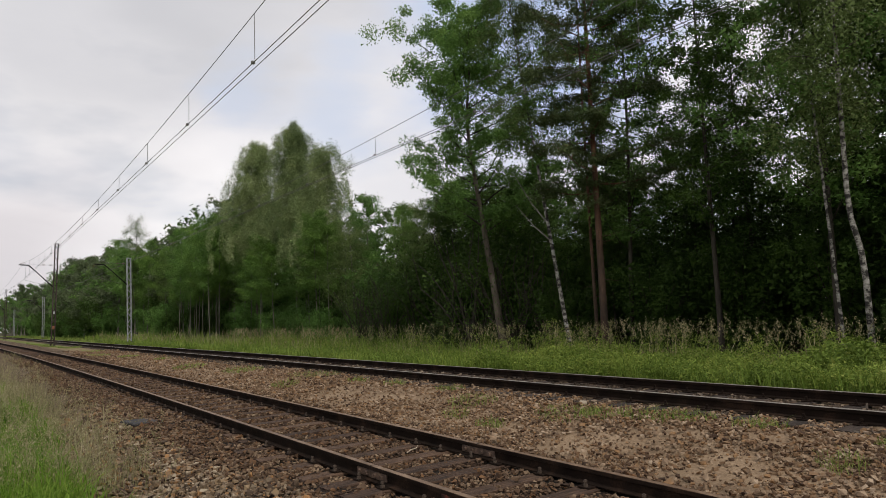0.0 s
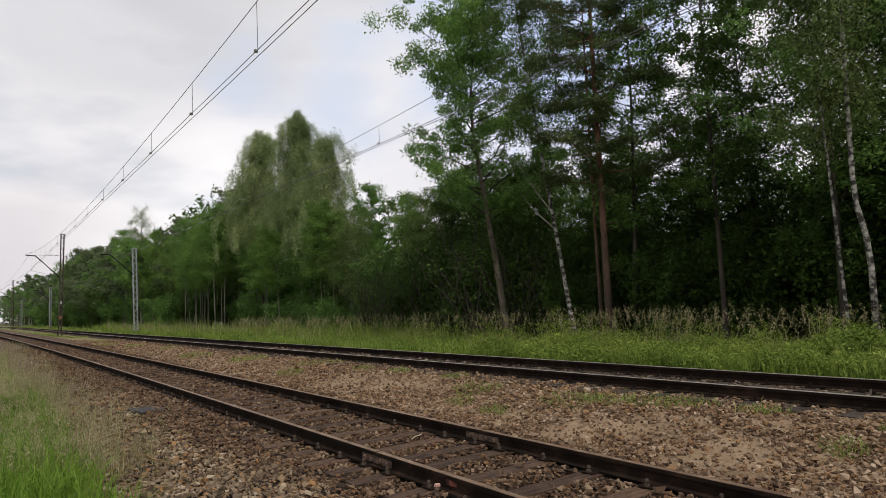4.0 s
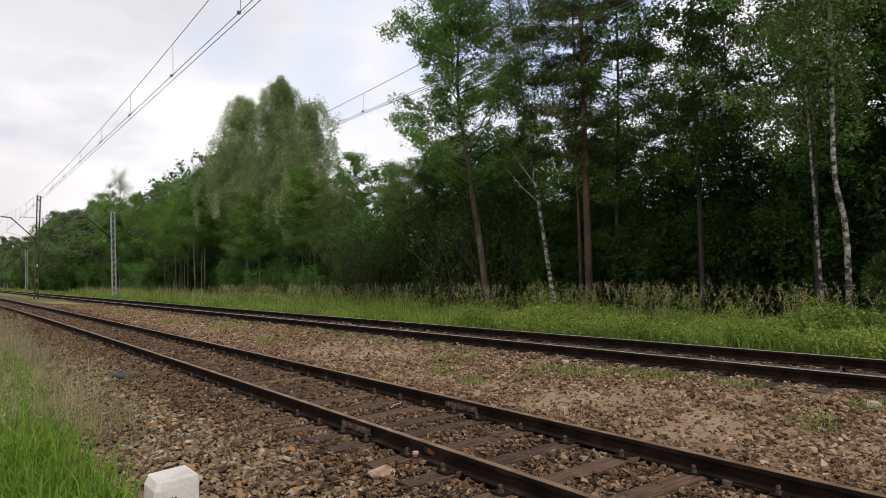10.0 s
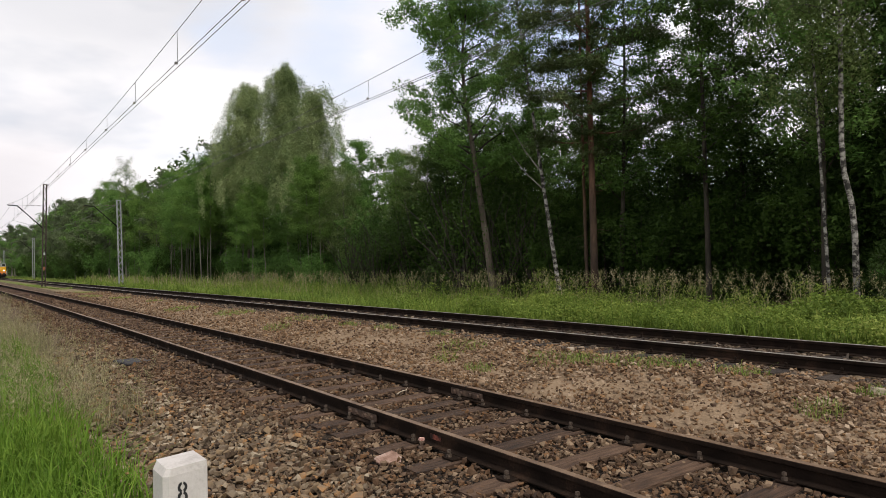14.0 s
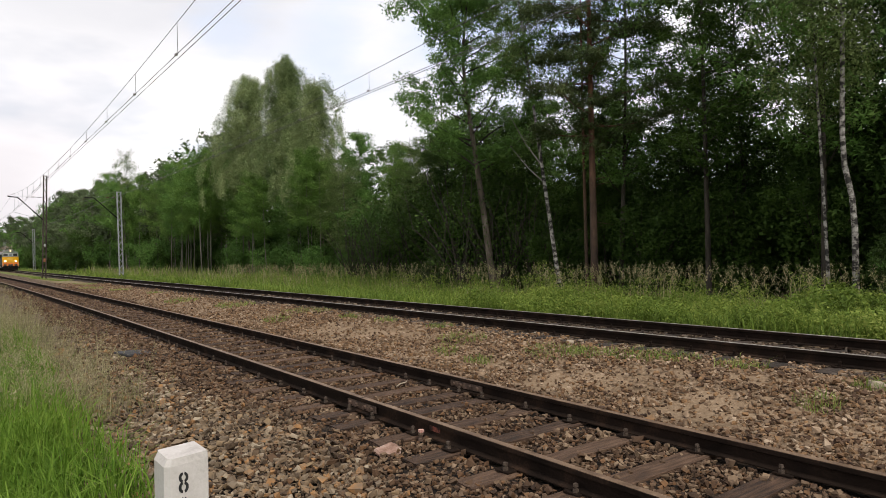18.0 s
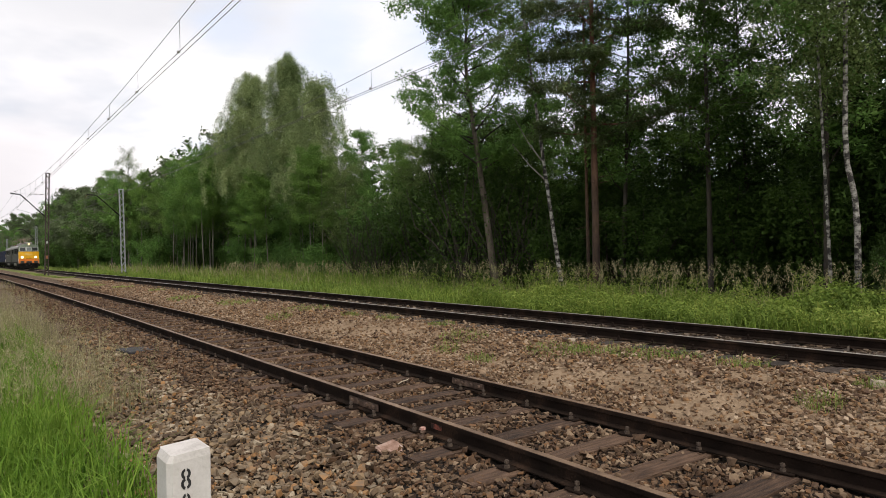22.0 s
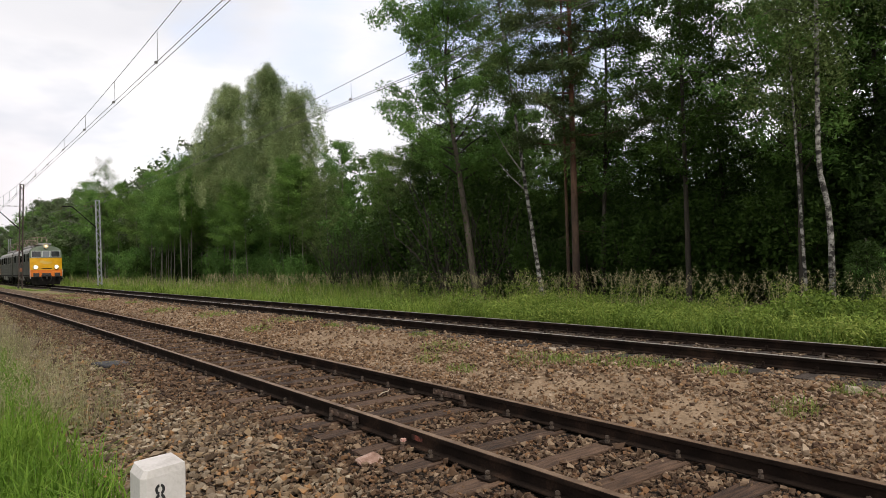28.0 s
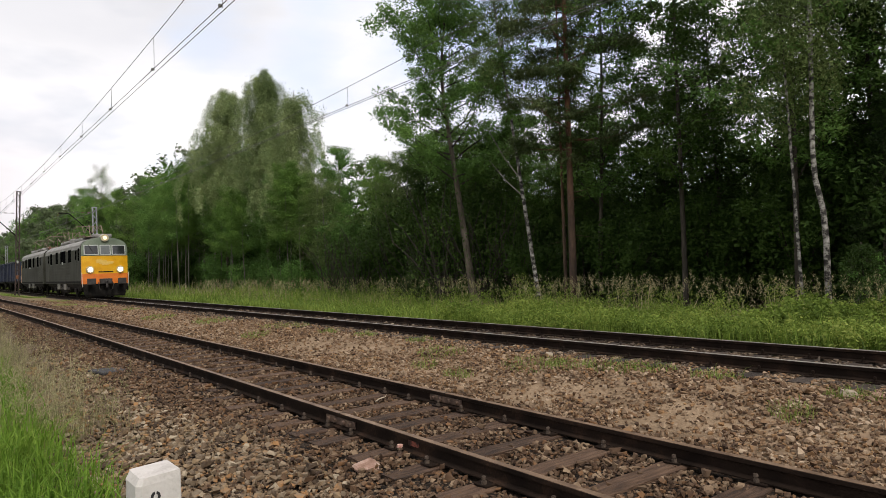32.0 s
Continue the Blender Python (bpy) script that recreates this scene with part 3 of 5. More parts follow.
def sleeper_mesh(name, mat, seed):
    """A weathered timber sleeper with a worn, checked top."""
    rng = random.Random(seed)
    sh = Shape()
    n = 9
    ring = [(-0.12, 0.0), (-0.105, 0.006), (-0.03, 0.008), (0.02, 0.003), (0.1, 0.006), (0.12, -0.006), (0.12, -0.13), (-0.12, -0.13)]
    for i in range(n):
        x = -1.28 + 2.56 * i / (n - 1)
        w = 1 + rng.uniform(-0.05, 0.05)
        sh.v += [(x + rng.uniform(-0.01, 0.01), a * w, b + rng.uniform(-0.006, 0.004)) for a, b in ring]
    m = len(ring)
    for i in range(n - 1):
        for k in range(m):
            a, b = i * m + k, i * m + (k + 1) % m
            sh.f.append((a, b, b + m, a + m))
    sh.f += [tuple(range(m - 1, -1, -1)), tuple(range((n - 1) * m, n * m))]
    return sh.mesh(name, mat)


def build_track(fx, fz, ys_rail, sleepers, detail_to, wood, tread, label, thing_label, seed, iron):
    root = thing("railway_track", thing_label, "railway track")
    for side in (-1, 1):
        r = part("rail", sweep(RAIL, lambda y: fx(y) + side * HALF, fz, ys_rail), "rail_side", root, "dark rusty steel rail")
        part("running_surface", sweep(TREAD, lambda y: fx(y) + side * HALF, fz, ys_rail), tread, r, label)
    meshes = [sleeper_mesh("sleeper", wood, seed + i) for i in range(5)]
    plate = Shape().bevel_box((0, 0, 0), (0.27, 0.15, 0.018), 0.004).mesh("baseplate", "rail_side")
    bolt = Shape().cyl((0, 0, 0), (0, 0, 0.025), 0.026, 0.024, 6).cyl((0, 0, 0.025), (0, 0, 0.066), 0.013, 0.013, 6).cyl((0, 0, 0.042), (0, 0, 0.062), 0.021, 0.019, 6).mesh("bolt", iron)
    rng = random.Random(seed)
    for i, y in enumerate(sleepers):
        z = fz(y) - 0.172
        length = 0.78 if iron == "bolt_steel" and y > 9.5 else 1.0
        s = part("sleeper", meshes[i % 5], None, root, m=pose(fx(y) + rng.uniform(-0.04, 0.04), y, z, 0, 0, rng.uniform(-1.2, 1.2)) @ Matrix.Diagonal((length, 1, 1, 1)))
        if y > detail_to or y < -2:
            continue
        for side in (-1, 1):
            part("baseplate", plate, None, s, m=pose(side * HALF / length, 0, 0.016))
            for d in (-0.1, 0.1):
                part("bolt", bolt, None, s, m=pose((side * HALF + d) / length, rng.uniform(-0.02, 0.02), 0.022, rng.uniform(-4, 4), rng.uniform(-4, 4), rng.uniform(0, 60)))
    return root


def steps_along(a, b, near):
    ys, y = [], a
    while y < b:
        ys.append(y)
        y += near + max(0, y) * 0.04
    return ys + [b]


siding = build_track(siding_x, siding_top, steps_along(-25, 150, 0.6), SIDING_SLEEPERS, 24, "old_sleeper", "rail_rusty_top", "worn brown running surface", "old siding track with rusty rails on weathered timber sleepers", 11, "bolt_steel")
main_line = build_track(main_x, lambda y: RAIL_TOP, steps_along(-25, 190, 1.5)[:-1] + [190 + 10 * i for i in range(24)], [-3 + 0.652 * i for i in range(150)] + [-3.652 - 0.652 * i for i in range(32)], 27, "tarred_sleeper", "rail_bright_top", "polished steel running surface", "main line track with dark steel rails on tarred sleepers", 31, "rail_side")


def fishplate(parent, y, side):
    """A bolted joint of two rails."""
    x, z = siding_x(y) + side * HALF, siding_top(y)
    for d in (-1, 1):
        p = part("fishplate", Shape().bevel_box((x + d * 0.02, y, z - 0.085), (0.022, 0.62, 0.075), 0.006), "rusty_iron", parent, "bolted fishplate")
        for k in (-0.23, -0.09, 0.09, 0.23):
            part("nut", Shape().cyl((x + d * 0.03, y + k, z - 0.085), (x + d * 0.058, y + k, z - 0.085), 0.026, 0.024, 6), "rusty_iron", p)
    part("rail_gap", Shape().box((x, y, z - 0.012), (0.074, 0.012, 0.034)), "underframe", parent)


fishplate(siding, 6.35, -1)
fishplate(siding, 6.42, 1)
marked = part("painted_bolt", Shape().cyl((3.505, 5.13, -0.262), (3.505, 5.13, -0.235), 0.034, 0.032, 8).cyl((3.505, 5.13, -0.235), (3.505, 5.13, -0.165), 0.018, 0.018, 8).cyl((3.505, 5.13, -0.205), (3.505, 5.13, -0.185), 0.029, 0.026, 6), "rusty_iron", siding, "rusty bolt marked with paint")
part("painted_nut", Shape().cyl((3.505, 5.13, -0.18), (3.505, 5.13, -0.158), 0.031, 0.028, 6), "faded_paint", marked, "nut with pale pinkish paint")
part("paint_mark", Shape().bevel_box((3.585, 5.02, -0.145), (0.005, 0.17, 0.055), 0.002), "red_paint", siding, "smear of faded red paint on the rail web")


# ---------------------------------------------------------------- ballast
def stone_shapes(count, seed):
    """Broken stones with flat faces: hulls of a block's knocked-about corners."""
    r, shapes = random.Random(seed), []
    block = [(i, j, k) for i in (-1, 1) for j in (-1, 1) for k in (-1, 1)]
    while len(shapes) < count:
        bm = bmesh.new()
        k = (1.0, r.uniform(0.55, 0.9), r.uniform(0.4, 0.75))
        for c in r.sample(block, 7):
            bm.verts.new([0.8 * k[i] * (c[i] + r.uniform(-0.55, 0.35) * c[i]) for i in range(3)])
        bmesh.ops.convex_hull(bm, input=bm.verts)
        bmesh.ops.triangulate(bm, faces=bm.faces)
        bm.verts.index_update()
        shapes.append((np.array([v.co[:] for v in bm.verts]), np.array([[v.index for v in f.verts] for f in bm.faces])))
        bm.free()
    return shapes


STONES = stone_shapes(40, 8)


def stone_field(name, count, region, size, mat, label, seed, keep=None, pitch=0.68):
    """Broken stone lying on the ground: every stone an angular lump of its own."""
    rng = np.random.default_rng(seed)
    x0, x1, y0, y1 = region
    ys = y0 + (y1 - y0) * rng.random(count) ** 1.35
    xs = rng.uniform(x0, x1, count)
    spots, taken = [], set()
    for x, y in zip(xs, ys):
        cell = pitch * size * (1 + max(0.0, y - 8) * 0.02)
        spot = (math.floor(x / cell), math.floor(y / cell))
        if spot not in taken and (keep is None or keep(x, y)) and (y > 1.4 or rng.random() < (y + 4) / 5.4):
            taken.add(spot)
            spots.append((x, y, ground_z(x, y)))
    P = np.array(spots)
    n = len(P)
    s = size * 0.5 * np.exp(rng.normal(0, 0.27, n)) * (1 + np.maximum(0, P[:, 1] - 8) * 0.02)
    a, tilt, lay = rng.uniform(0, 6.283, n), rng.normal(0, 0.5, n), rng.uniform(0, 6.283, n)
    ca, sa, ct, st, cl, sl = np.cos(a), np.sin(a), np.cos(tilt), np.sin(tilt), np.cos(lay), np.sin(lay)
    zero, one = np.zeros(n), np.ones(n)
    turn = np.stack([ca, -sa, zero, sa, ca, zero, zero, zero, one], 1).reshape(n, 3, 3)
    tip = np.stack([one, zero, zero, zero, ct, -st, zero, st, ct], 1).reshape(n, 3, 3)
    spin = np.stack([cl, -sl, zero, sl, cl, zero, zero, zero, one], 1).reshape(n, 3, 3)
    R = turn @ tip @ spin
    P[:, 2] += s * 1.5 * rng.random(n) ** 1.6
    kind = rng.integers(0, len(STONES), n)
    V, F, base = [], [], 0
    for k, (corners, faces) in enumerate(STONES):
        at = np.nonzero(kind == k)[0]
        if not len(at):
            continue
        v = np.einsum("nij,kj->nki", R[at], corners) * s[at][:, None, None] + P[at][:, None, :]
        V.append(v.reshape(-1, 3))
        F.append((faces[None] + base + np.arange(len(at))[:, None, None] * len(corners)).reshape(-1, 3))
        base += len(at) * len(corners)
    V, F = np.concatenate(V), np.concatenate(F)
    me = bpy.data.meshes.new(name)
    me.vertices.add(len(V))
    me.vertices.foreach_set("co", V.astype(np.float32).ravel())
    me.loops.add(len(F) * 3)
    me.loops.foreach_set("vertex_index", F.astype(np.int32).ravel())
    me.polygons.add(len(F))
    me.polygons.foreach_set("loop_start", np.arange(0, len(F) * 3, 3, dtype=np.int32))
    me.polygons.foreach_set("use_smooth", [False] * len(F))
    me.materials.append(MATS[mat])
    me.update()
    return tagged(new(name, me), label, "gravel", kind="stuff")


sleeper_set = np.array(SIDING_SLEEPERS)


def on_siding_timber(x, y):
    return abs(x - siding_x(y)) < 1.32 and np.abs(sleeper_set - y).min() < 0.145


def on_main_timber(x, y):
    return abs(x - MAIN_X) < 1.32 and abs((y + 3) / 0.652 - round((y + 3) / 0.652)) < 0.22


def on_rail(x, y):
    return abs(abs(x - siding_x(y)) - HALF) < 0.08 or abs(abs(x - MAIN_X) - HALF) < 0.08


pick = random.Random(5)


def seam(x, y):
    return x - 2.55 + 0.7 * noise.noise(Vector((x * 0.8, y * 0.5, 3.3))) + 0.3 * (pick.random() - 0.5)


def keep_beside(x, y):
    return seam(x, y) < 0 and keep_siding(x, y)


def keep_rusty(x, y):
    return seam(x, y) > -0.25 and keep_siding(x, y)


def keep_siding(x, y):
    if on_rail(x, y):
        return False
    if on_siding_timber(x, y):
        d = abs(x - siding_x(y))
        return pick.random() < (0.03 if d < HALF else 0.06 if d < 0.98 else 0.22)
    return True


SAND = [(6.6, 13.0, 0.90), (6.0, 12.6, 0.70), (7.0, 12.4, 0.80), (7.4, 11.3, 0.80), (7.2, 10.4, 0.60), (6.2, 6.1, 0.55), (6.7, 5.3, 0.45), (7.1, 5.1, 0.35), (6.4, 4.1, 0.50), (6.0, 4.2, 0.35), (7.3, 3.9, 0.30), (6.5, 7.5, 0.30)]          # bare patches


def keep_between(x, y):
    if on_rail(x, y):
        return False
    if on_main_timber(x, y):
        return pick.random() < 0.02
    ragged = 0.35 * noise.noise(Vector((x * 2.2, y * 1.6, 7.3)))
    bare = max((1.0 - math.hypot(x - a, (y - b) * 0.7) / r for a, b, r in SAND), default=0.0) + ragged
    return pick.random() < (0.22 if bare > 0.3 else 0.55 if bare > 0.05 else 0.92)


def keep_main(x, y):
    return not on_rail(x, y) and not (on_main_timber(x, y) and pick.random() < 0.96)


stone_field("ballast", 100000, (1.6, 5.8, -3, 16), 0.043, "ballast_rusty", "brown crushed stone ballast of the siding", 1, keep_rusty)
stone_field("ballast", 90000, (0.75, 3.4, -3, 17), 0.055, "ballast", "loose grey and tan crushed stone beside the siding", 2, keep_beside)
stone_field("ballast", 65000, (5.4, 8.4, -3, 20), 0.044, "ballast_pale", "tan and grey crushed stone between the tracks", 3, keep_between)
stone_field("ballast", 36000, (7.9, 10.8, -3, 26), 0.044, "ballast_dim", "brown crushed stone ballast of the main line", 4, keep_main)
stone_field("ballast", 30000, (1.6, 5.6, 15, 44), 0.038, "ballast_rusty", "crushed stone far along the siding", 6, keep_rusty)
stone_field("ballast", 10000, (5.4, 8.4, 18, 50), 0.038, "ballast_pale", "tan crushed stone far along between the tracks", 7, keep_between)


def rock(x, y, s, mat, label, seed, thick=0.5):
    rng = random.Random(seed)
    sh = Shape().bevel_box((0, 0, 0), (s, s * 0.75, s * thick), s * thick * 0.28)
    sh.v = [(a + rng.uniform(-1, 1) * s * 0.09, b + rng.uniform(-1, 1) * s * 0.09, c + rng.uniform(-1, 1) * s * thick * 0.12) for a, b, c in sh.v]
    ob = single("stone", sh, mat, label, "stone")
    ob.matrix_basis = pose(x, y, ground_z(x, y) + s * 0.14, rng.uniform(-12, 12), rng.uniform(-12, 12), rng.uniform(0, 180))


def loose_stones(count, region, size, seed):
    """The nearest stones on top of the ballast, each lying loose by itself."""
    r = random.Random(seed)
    meshes = []
    for corners, faces in STONES[:14]:
        sh = Shape()
        sh.v, sh.f = [tuple(c) for c in corners], [tuple(int(i) for i in f) for f in faces]
        meshes.append(sh.mesh("stone", "ballast_loose"))
    bed = bpy.data.objects["ground"]
    for _ in range(count):
        x, y = r.uniform(region[0], region[1]), r.uniform(region[2], region[3])
        half = size * 0.5 * math.exp(r.gauss(0, 0.22))
        part("stone", r.choice(meshes), None, bed, m=pose(x, y, ground_z(x, y) + half * 1.1, r.gauss(0, 18), r.gauss(0, 18), r.uniform(0, 360)) @ Matrix.Scale(half, 4))


loose_stones(280, (1.05, 2.5, 2.5, 4.6), 0.062, 41)
rock(3.07, 5.03, 0.2, "pink_stone", "flat pinkish stone lying on the ballast", 1, 0.22)
rock(7.66, 2.85, 0.17, "pale_stone", "pale angular stone beside the main line", 2)
rock(7.75, 2.62, 0.12, "pink_stone", "small tan stone beside the main line", 3)
rock(8.45, 8.6, 0.13, "pale_stone", "pale stone at the main line ballast", 4)
rock(8.28, 3.3, 0.13, "ballast", "rounded tan stone beside a sleeper end", 5)
rock(7.9, 7.3, 0.14, "pale_stone", "pale stone among weeds", 6)
slab = single("drain_cover", Shape().bevel_box((0, 0, 0), (0.55, 0.6, 0.05), 0.015), "slab_dark", "dark flat slab lying in the gravel", "slab")
slab.matrix_basis = pose(2.68, 13.1, ground_z(2.68, 13.1) + 0.02, 1, 2, 12)
stick = single("stick", Shape().tube([(0, 0, 0), (0.08, 0.02, 0.02), (0.17, 0.015, 0.03), (0.22, 0.05, 0.05)], [0.008, 0.009, 0.007, 0.004], 6), "pale_stone", "dry twig lying between the rails", "stick")
stick.matrix_basis = pose(4.55, 7.2, siding_top(7.2) - 0.14, 0, 0, 5)


# ---------------------------------------------------------------- distance post
def build_post():
    root = thing("distance_post", "white painted concrete distance post with black stencilled digits", "post", m=pose(0.776, 2.968, ground_z(0.775, 2.965) - 0.05, 0, 0, 2))
    h, w = 0.656 - ground_z(0.775, 2.965) + 0.05, 0.178
    sh = Shape()
    o = w / 2
    c = 0.022
    for z, e in ((0, 0), (h - 0.03, 0), (h, 1)):
        r, f = 0.004, 0.02
        sh.v += [(a, b, z + (0.06 * a + 0.02 * b if z else 0)) for a, b in ((-o + f + 0.012 * e, -o + 0.004 * e), (o - r - 0.002 * e, -o + 0.004 * e), (o - 0.003 * e, -o + r), (o - 0.003 * e, o - r), (o - r, o), (-o + f, o), (-o + 0.016 * e, o - f), (-o + 0.016 * e, -o + f))]
    for j in (0, 8):
        sh.f += [(j + i, j + (i + 1) % 8, j + 8 + (i + 1) % 8, j + 8 + i) for i in range(8)]
    sh.f += [tuple(range(16, 24)), tuple(range(7, -1, -1))]
    part("pillar", sh, "concrete_white", root)

    def loop(cx, cz, rx, rz, a0, a1):
        """A stencilled stroke: part of a ring."""
        s, n = Shape(), 9
        for i in range(n):
            a = radians(a0 + (a1 - a0) * i / (n - 1))
            for k in (1.0, 0.46):
                for y in (-o - 0.0025, -o + 0.002):
                    s.v.append((cx + rx * k * math.cos(a), y, cz + rz * (1 - (1 - k) * rx / rz) * math.sin(a)))
        for i in range(n - 1):
            a = i * 4
            s.f += [(a, a + 4, a + 6, a + 2), (a, a + 1, a + 5, a + 4), (a + 2, a + 6, a + 7, a + 3)]
        return s

    top = h - 0.088
    for cx, cz, rx, rz in ((-0.016, top, 0.0195, 0.0225), (-0.016, top - 0.041, 0.0205, 0.0245)):
        for a0, a1 in ((-75, 78), (102, 255)):
            part("stencilled_digit", loop(cx, cz, rx, rz, a0, a1), "black_paint", root)
    for a0, a1 in ((-78, 78), (102, 258)):
        part("stencilled_digit", loop(-0.016, top - 0.04 - 0.085, 0.02, 0.045, a0, a1), "black_paint", root)


build_post()


# ---------------------------------------------------------------- overhead line
def lattice_mast(h, mat, width=0.34, depth=0.22):
    """Two channel legs joined by zigzag bars on both faces."""
    root = thing("catenary_mast", "", "mast")
    width = width if mat == "galvanised" else 0.29
    for sx in (-1, 1):
        leg = Shape().box((sx * width / 2, 0, h / 2), (0.045, depth, h))
        leg.box((sx * (width / 2 - 0.03), -depth / 2, h / 2), (0.06, 0.02, h)).box((sx * (width / 2 - 0.03), depth / 2, h / 2), (0.06, 0.02, h))
        part("leg", leg, mat, root)
    n = max(6, int(h / 0.55))
    for i in range(n):
        z0, z1 = 0.5 + (h - 0.6) * i / n, 0.5 + (h - 0.6) * (i + 1) / n
        s = 1 if i % 2 else -1
        b = Shape()
        for y in (-depth / 2 - 0.012, depth / 2 + 0.012):
            b.tube([(-s * width / 2, y, z0), (s * width / 2, y, z1)], 0.022, 4)
        part("brace", b, mat, root)
    part("cap", Shape().bevel_box((0, 0, h - 0.03), (width + 0.08, depth + 0.05, 0.06), 0.01), mat, root)
    for sx in (-1, 1):
        part("footing", Shape().bevel_box((sx * width / 2, 0, 0.22), (0.12, depth + 0.12, 0.6), 0.02), "mast_rust", root, "rusty foot of the leg")
    return root


def cantilever(root, mat, reach, z_join, z_end):
    """The arm that holds the wires over the track, its stay and insulators."""
    part("arm", Shape().tube([(-0.15, 0, z_join), (-reach + 0.75, 0, z_end - 0.04), (-reach, 0, z_end)], [0.06, 0.055, 0.05], 7), "arm_dark", root, "tubular cantilever arm")
    part("stay", Shape().tube([(-0.15, 0, z_end + 0.05), (-reach + 0.7, 0, z_end + 0.02)], 0.008, 4), "wire", root, "thin steel stay")
    part("registration_arm", Shape().tube([(-0.6, 0, z_join + 0.1), (-reach + 0.4, 0, z_join + 0.6)], 0.012, 5), "wire", root)
    for x in (-0.35, -0.85):
        z = z_end + 0.05
        ins = Shape()
        for k in range(4):
            ins.cyl((x - 0.06 * k, 0, z), (x - 0.06 * k - 0.03, 0, z), 0.06, 0.04, 8)
        part("insulator", ins, "insulator", root, "brown ribbed insulator")


def put_mast(x, y, h, mat, reach, z_join, z_end, label, lean=0.0):
    m = lattice_mast(h, mat)
    cantilever(m, mat, reach, z_join, z_end)
    tagged(m, label, "mast", "catenary masts")
    m.matrix_basis = pose(x, y, ground_z(x, y) - 0.02, 0, lean, 0)
    return m


first_mast = put_mast(6.75, 70.0, 9.45, "mast_rust", 2.85, 5.45, 7.4, "tall rust-brown two-legged catenary mast between the tracks", 1.3)
part("sign_plate", Shape().bevel_box((0, -0.16, 1.75), (0.16, 0.012, 0.3), 0.004), "rusty_plate", first_mast, "small faded red-brown plate")
part("sign_plate", Shape().bevel_box((0, -0.16, 3.1), (0.14, 0.012, 0.22), 0.004), "window_frame", first_mast, "small pale plate")
for k, y in enumerate((65.0, 143.0, 226.0)):
    put_mast(12.25, y, 8.0, "galvanised", 2.75, 5.6, 7.45, "grey galvanised lattice catenary mast in the verge", -0.8 if k == 0 else 0)
for y in (143.0, 226.0):
    put_mast(6.4, y, 9.1, "mast_rust", 2.4, 5.4, 7.0, "tall rust-brown two-legged catenary mast between the tracks")
put_mast(12.25, -4.0, 8.0, "galvanised", 2.75, 5.6, 7.45, "grey galvanised lattice catenary mast in the verge")
put_mast(6.75, -5.0, 9.15, "mast_rust", 2.5, 5.4, 7.4, "tall rust-brown two-legged catenary mast between the tracks")


def build_catenary(fx, z_contact, low, gain, first, hooks, label):
    root = thing("overhead_line", label, "overhead wire", "overhead lines")

    def messenger(y):
        k = y if y < 72 else (y - 72) % 72
        return z_contact + low + gain * (k - 36) ** 2

    ys = [-5 + 2.5 * i for i in range(31)] + [72 + 4 * i for i in range(1, 45)]
    part("messenger_wire", Shape().tube([(fx(y), y, messenger(y)) for y in ys], 0.0075, 5), "wire", root)
    for d in (-0.055, 0.055):
        part("contact_wire", Shape().tube([(fx(y) + d, y, z_contact) for y in ys], 0.0075, 5), "wire", root)
    y = first
    while y < 70:
        s = Shape().tube([(fx(y), y, messenger(y)), (fx(y), y, z_contact)], 0.006, 4)
        s.bevel_box((fx(y) - 0.04, y, z_contact + 0.03), (0.06, 0.05, 0.06), 0.01)
        part("dropper", s, "wire", root)
        y += 4.45
    for y, x, z in hooks:
        part("hanger", Shape().tube([(x, y, z), (fx(y), y, messenger(y))], 0.014, 5), "insulator", root, "brown insulator string on the mast's arm")
    return root


build_catenary(lambda y: 4.19 + 0.0048 * min(y, 72) - 0.02 * max(0, y - 72), 6.2, 0.4, 0.00095, 2.55, ((70.0, 4.05, 7.5), (-5.0, 4.25, 7.1)), "double contact wires with a messenger wire over the siding")
build_catenary(main_x, 5.95, 0.25, 0.0007, 2.3, ((65.0, 9.42, 7.18), (-4.0, 9.5, 7.18)), "double contact wires with a messenger wire over the main line")


# ---------------------------------------------------------------- train
NOSE = 0.34


def half_width(z):
    return lerp_flat(z, [(0.8, 1.33), (3.1, 1.33), (3.38, 1.29), (3.56, 1.15), (3.7, 0.9), (3.8, 0.55), (3.86, 0.2)])


def lerp_flat(x, table):
    for (x0, z0), (x1, z1) in zip(table, table[1:]):
        if x <= x1:
            return z0 + (z1 - z0) * max(0.0, (x - x0) / (x1 - x0))
    return table[-1][1]


def front_y(x, z):
    return 0.2 * (abs(x) / 1.5) ** 2.6 + 0.16 * max(0, z - 2.72)


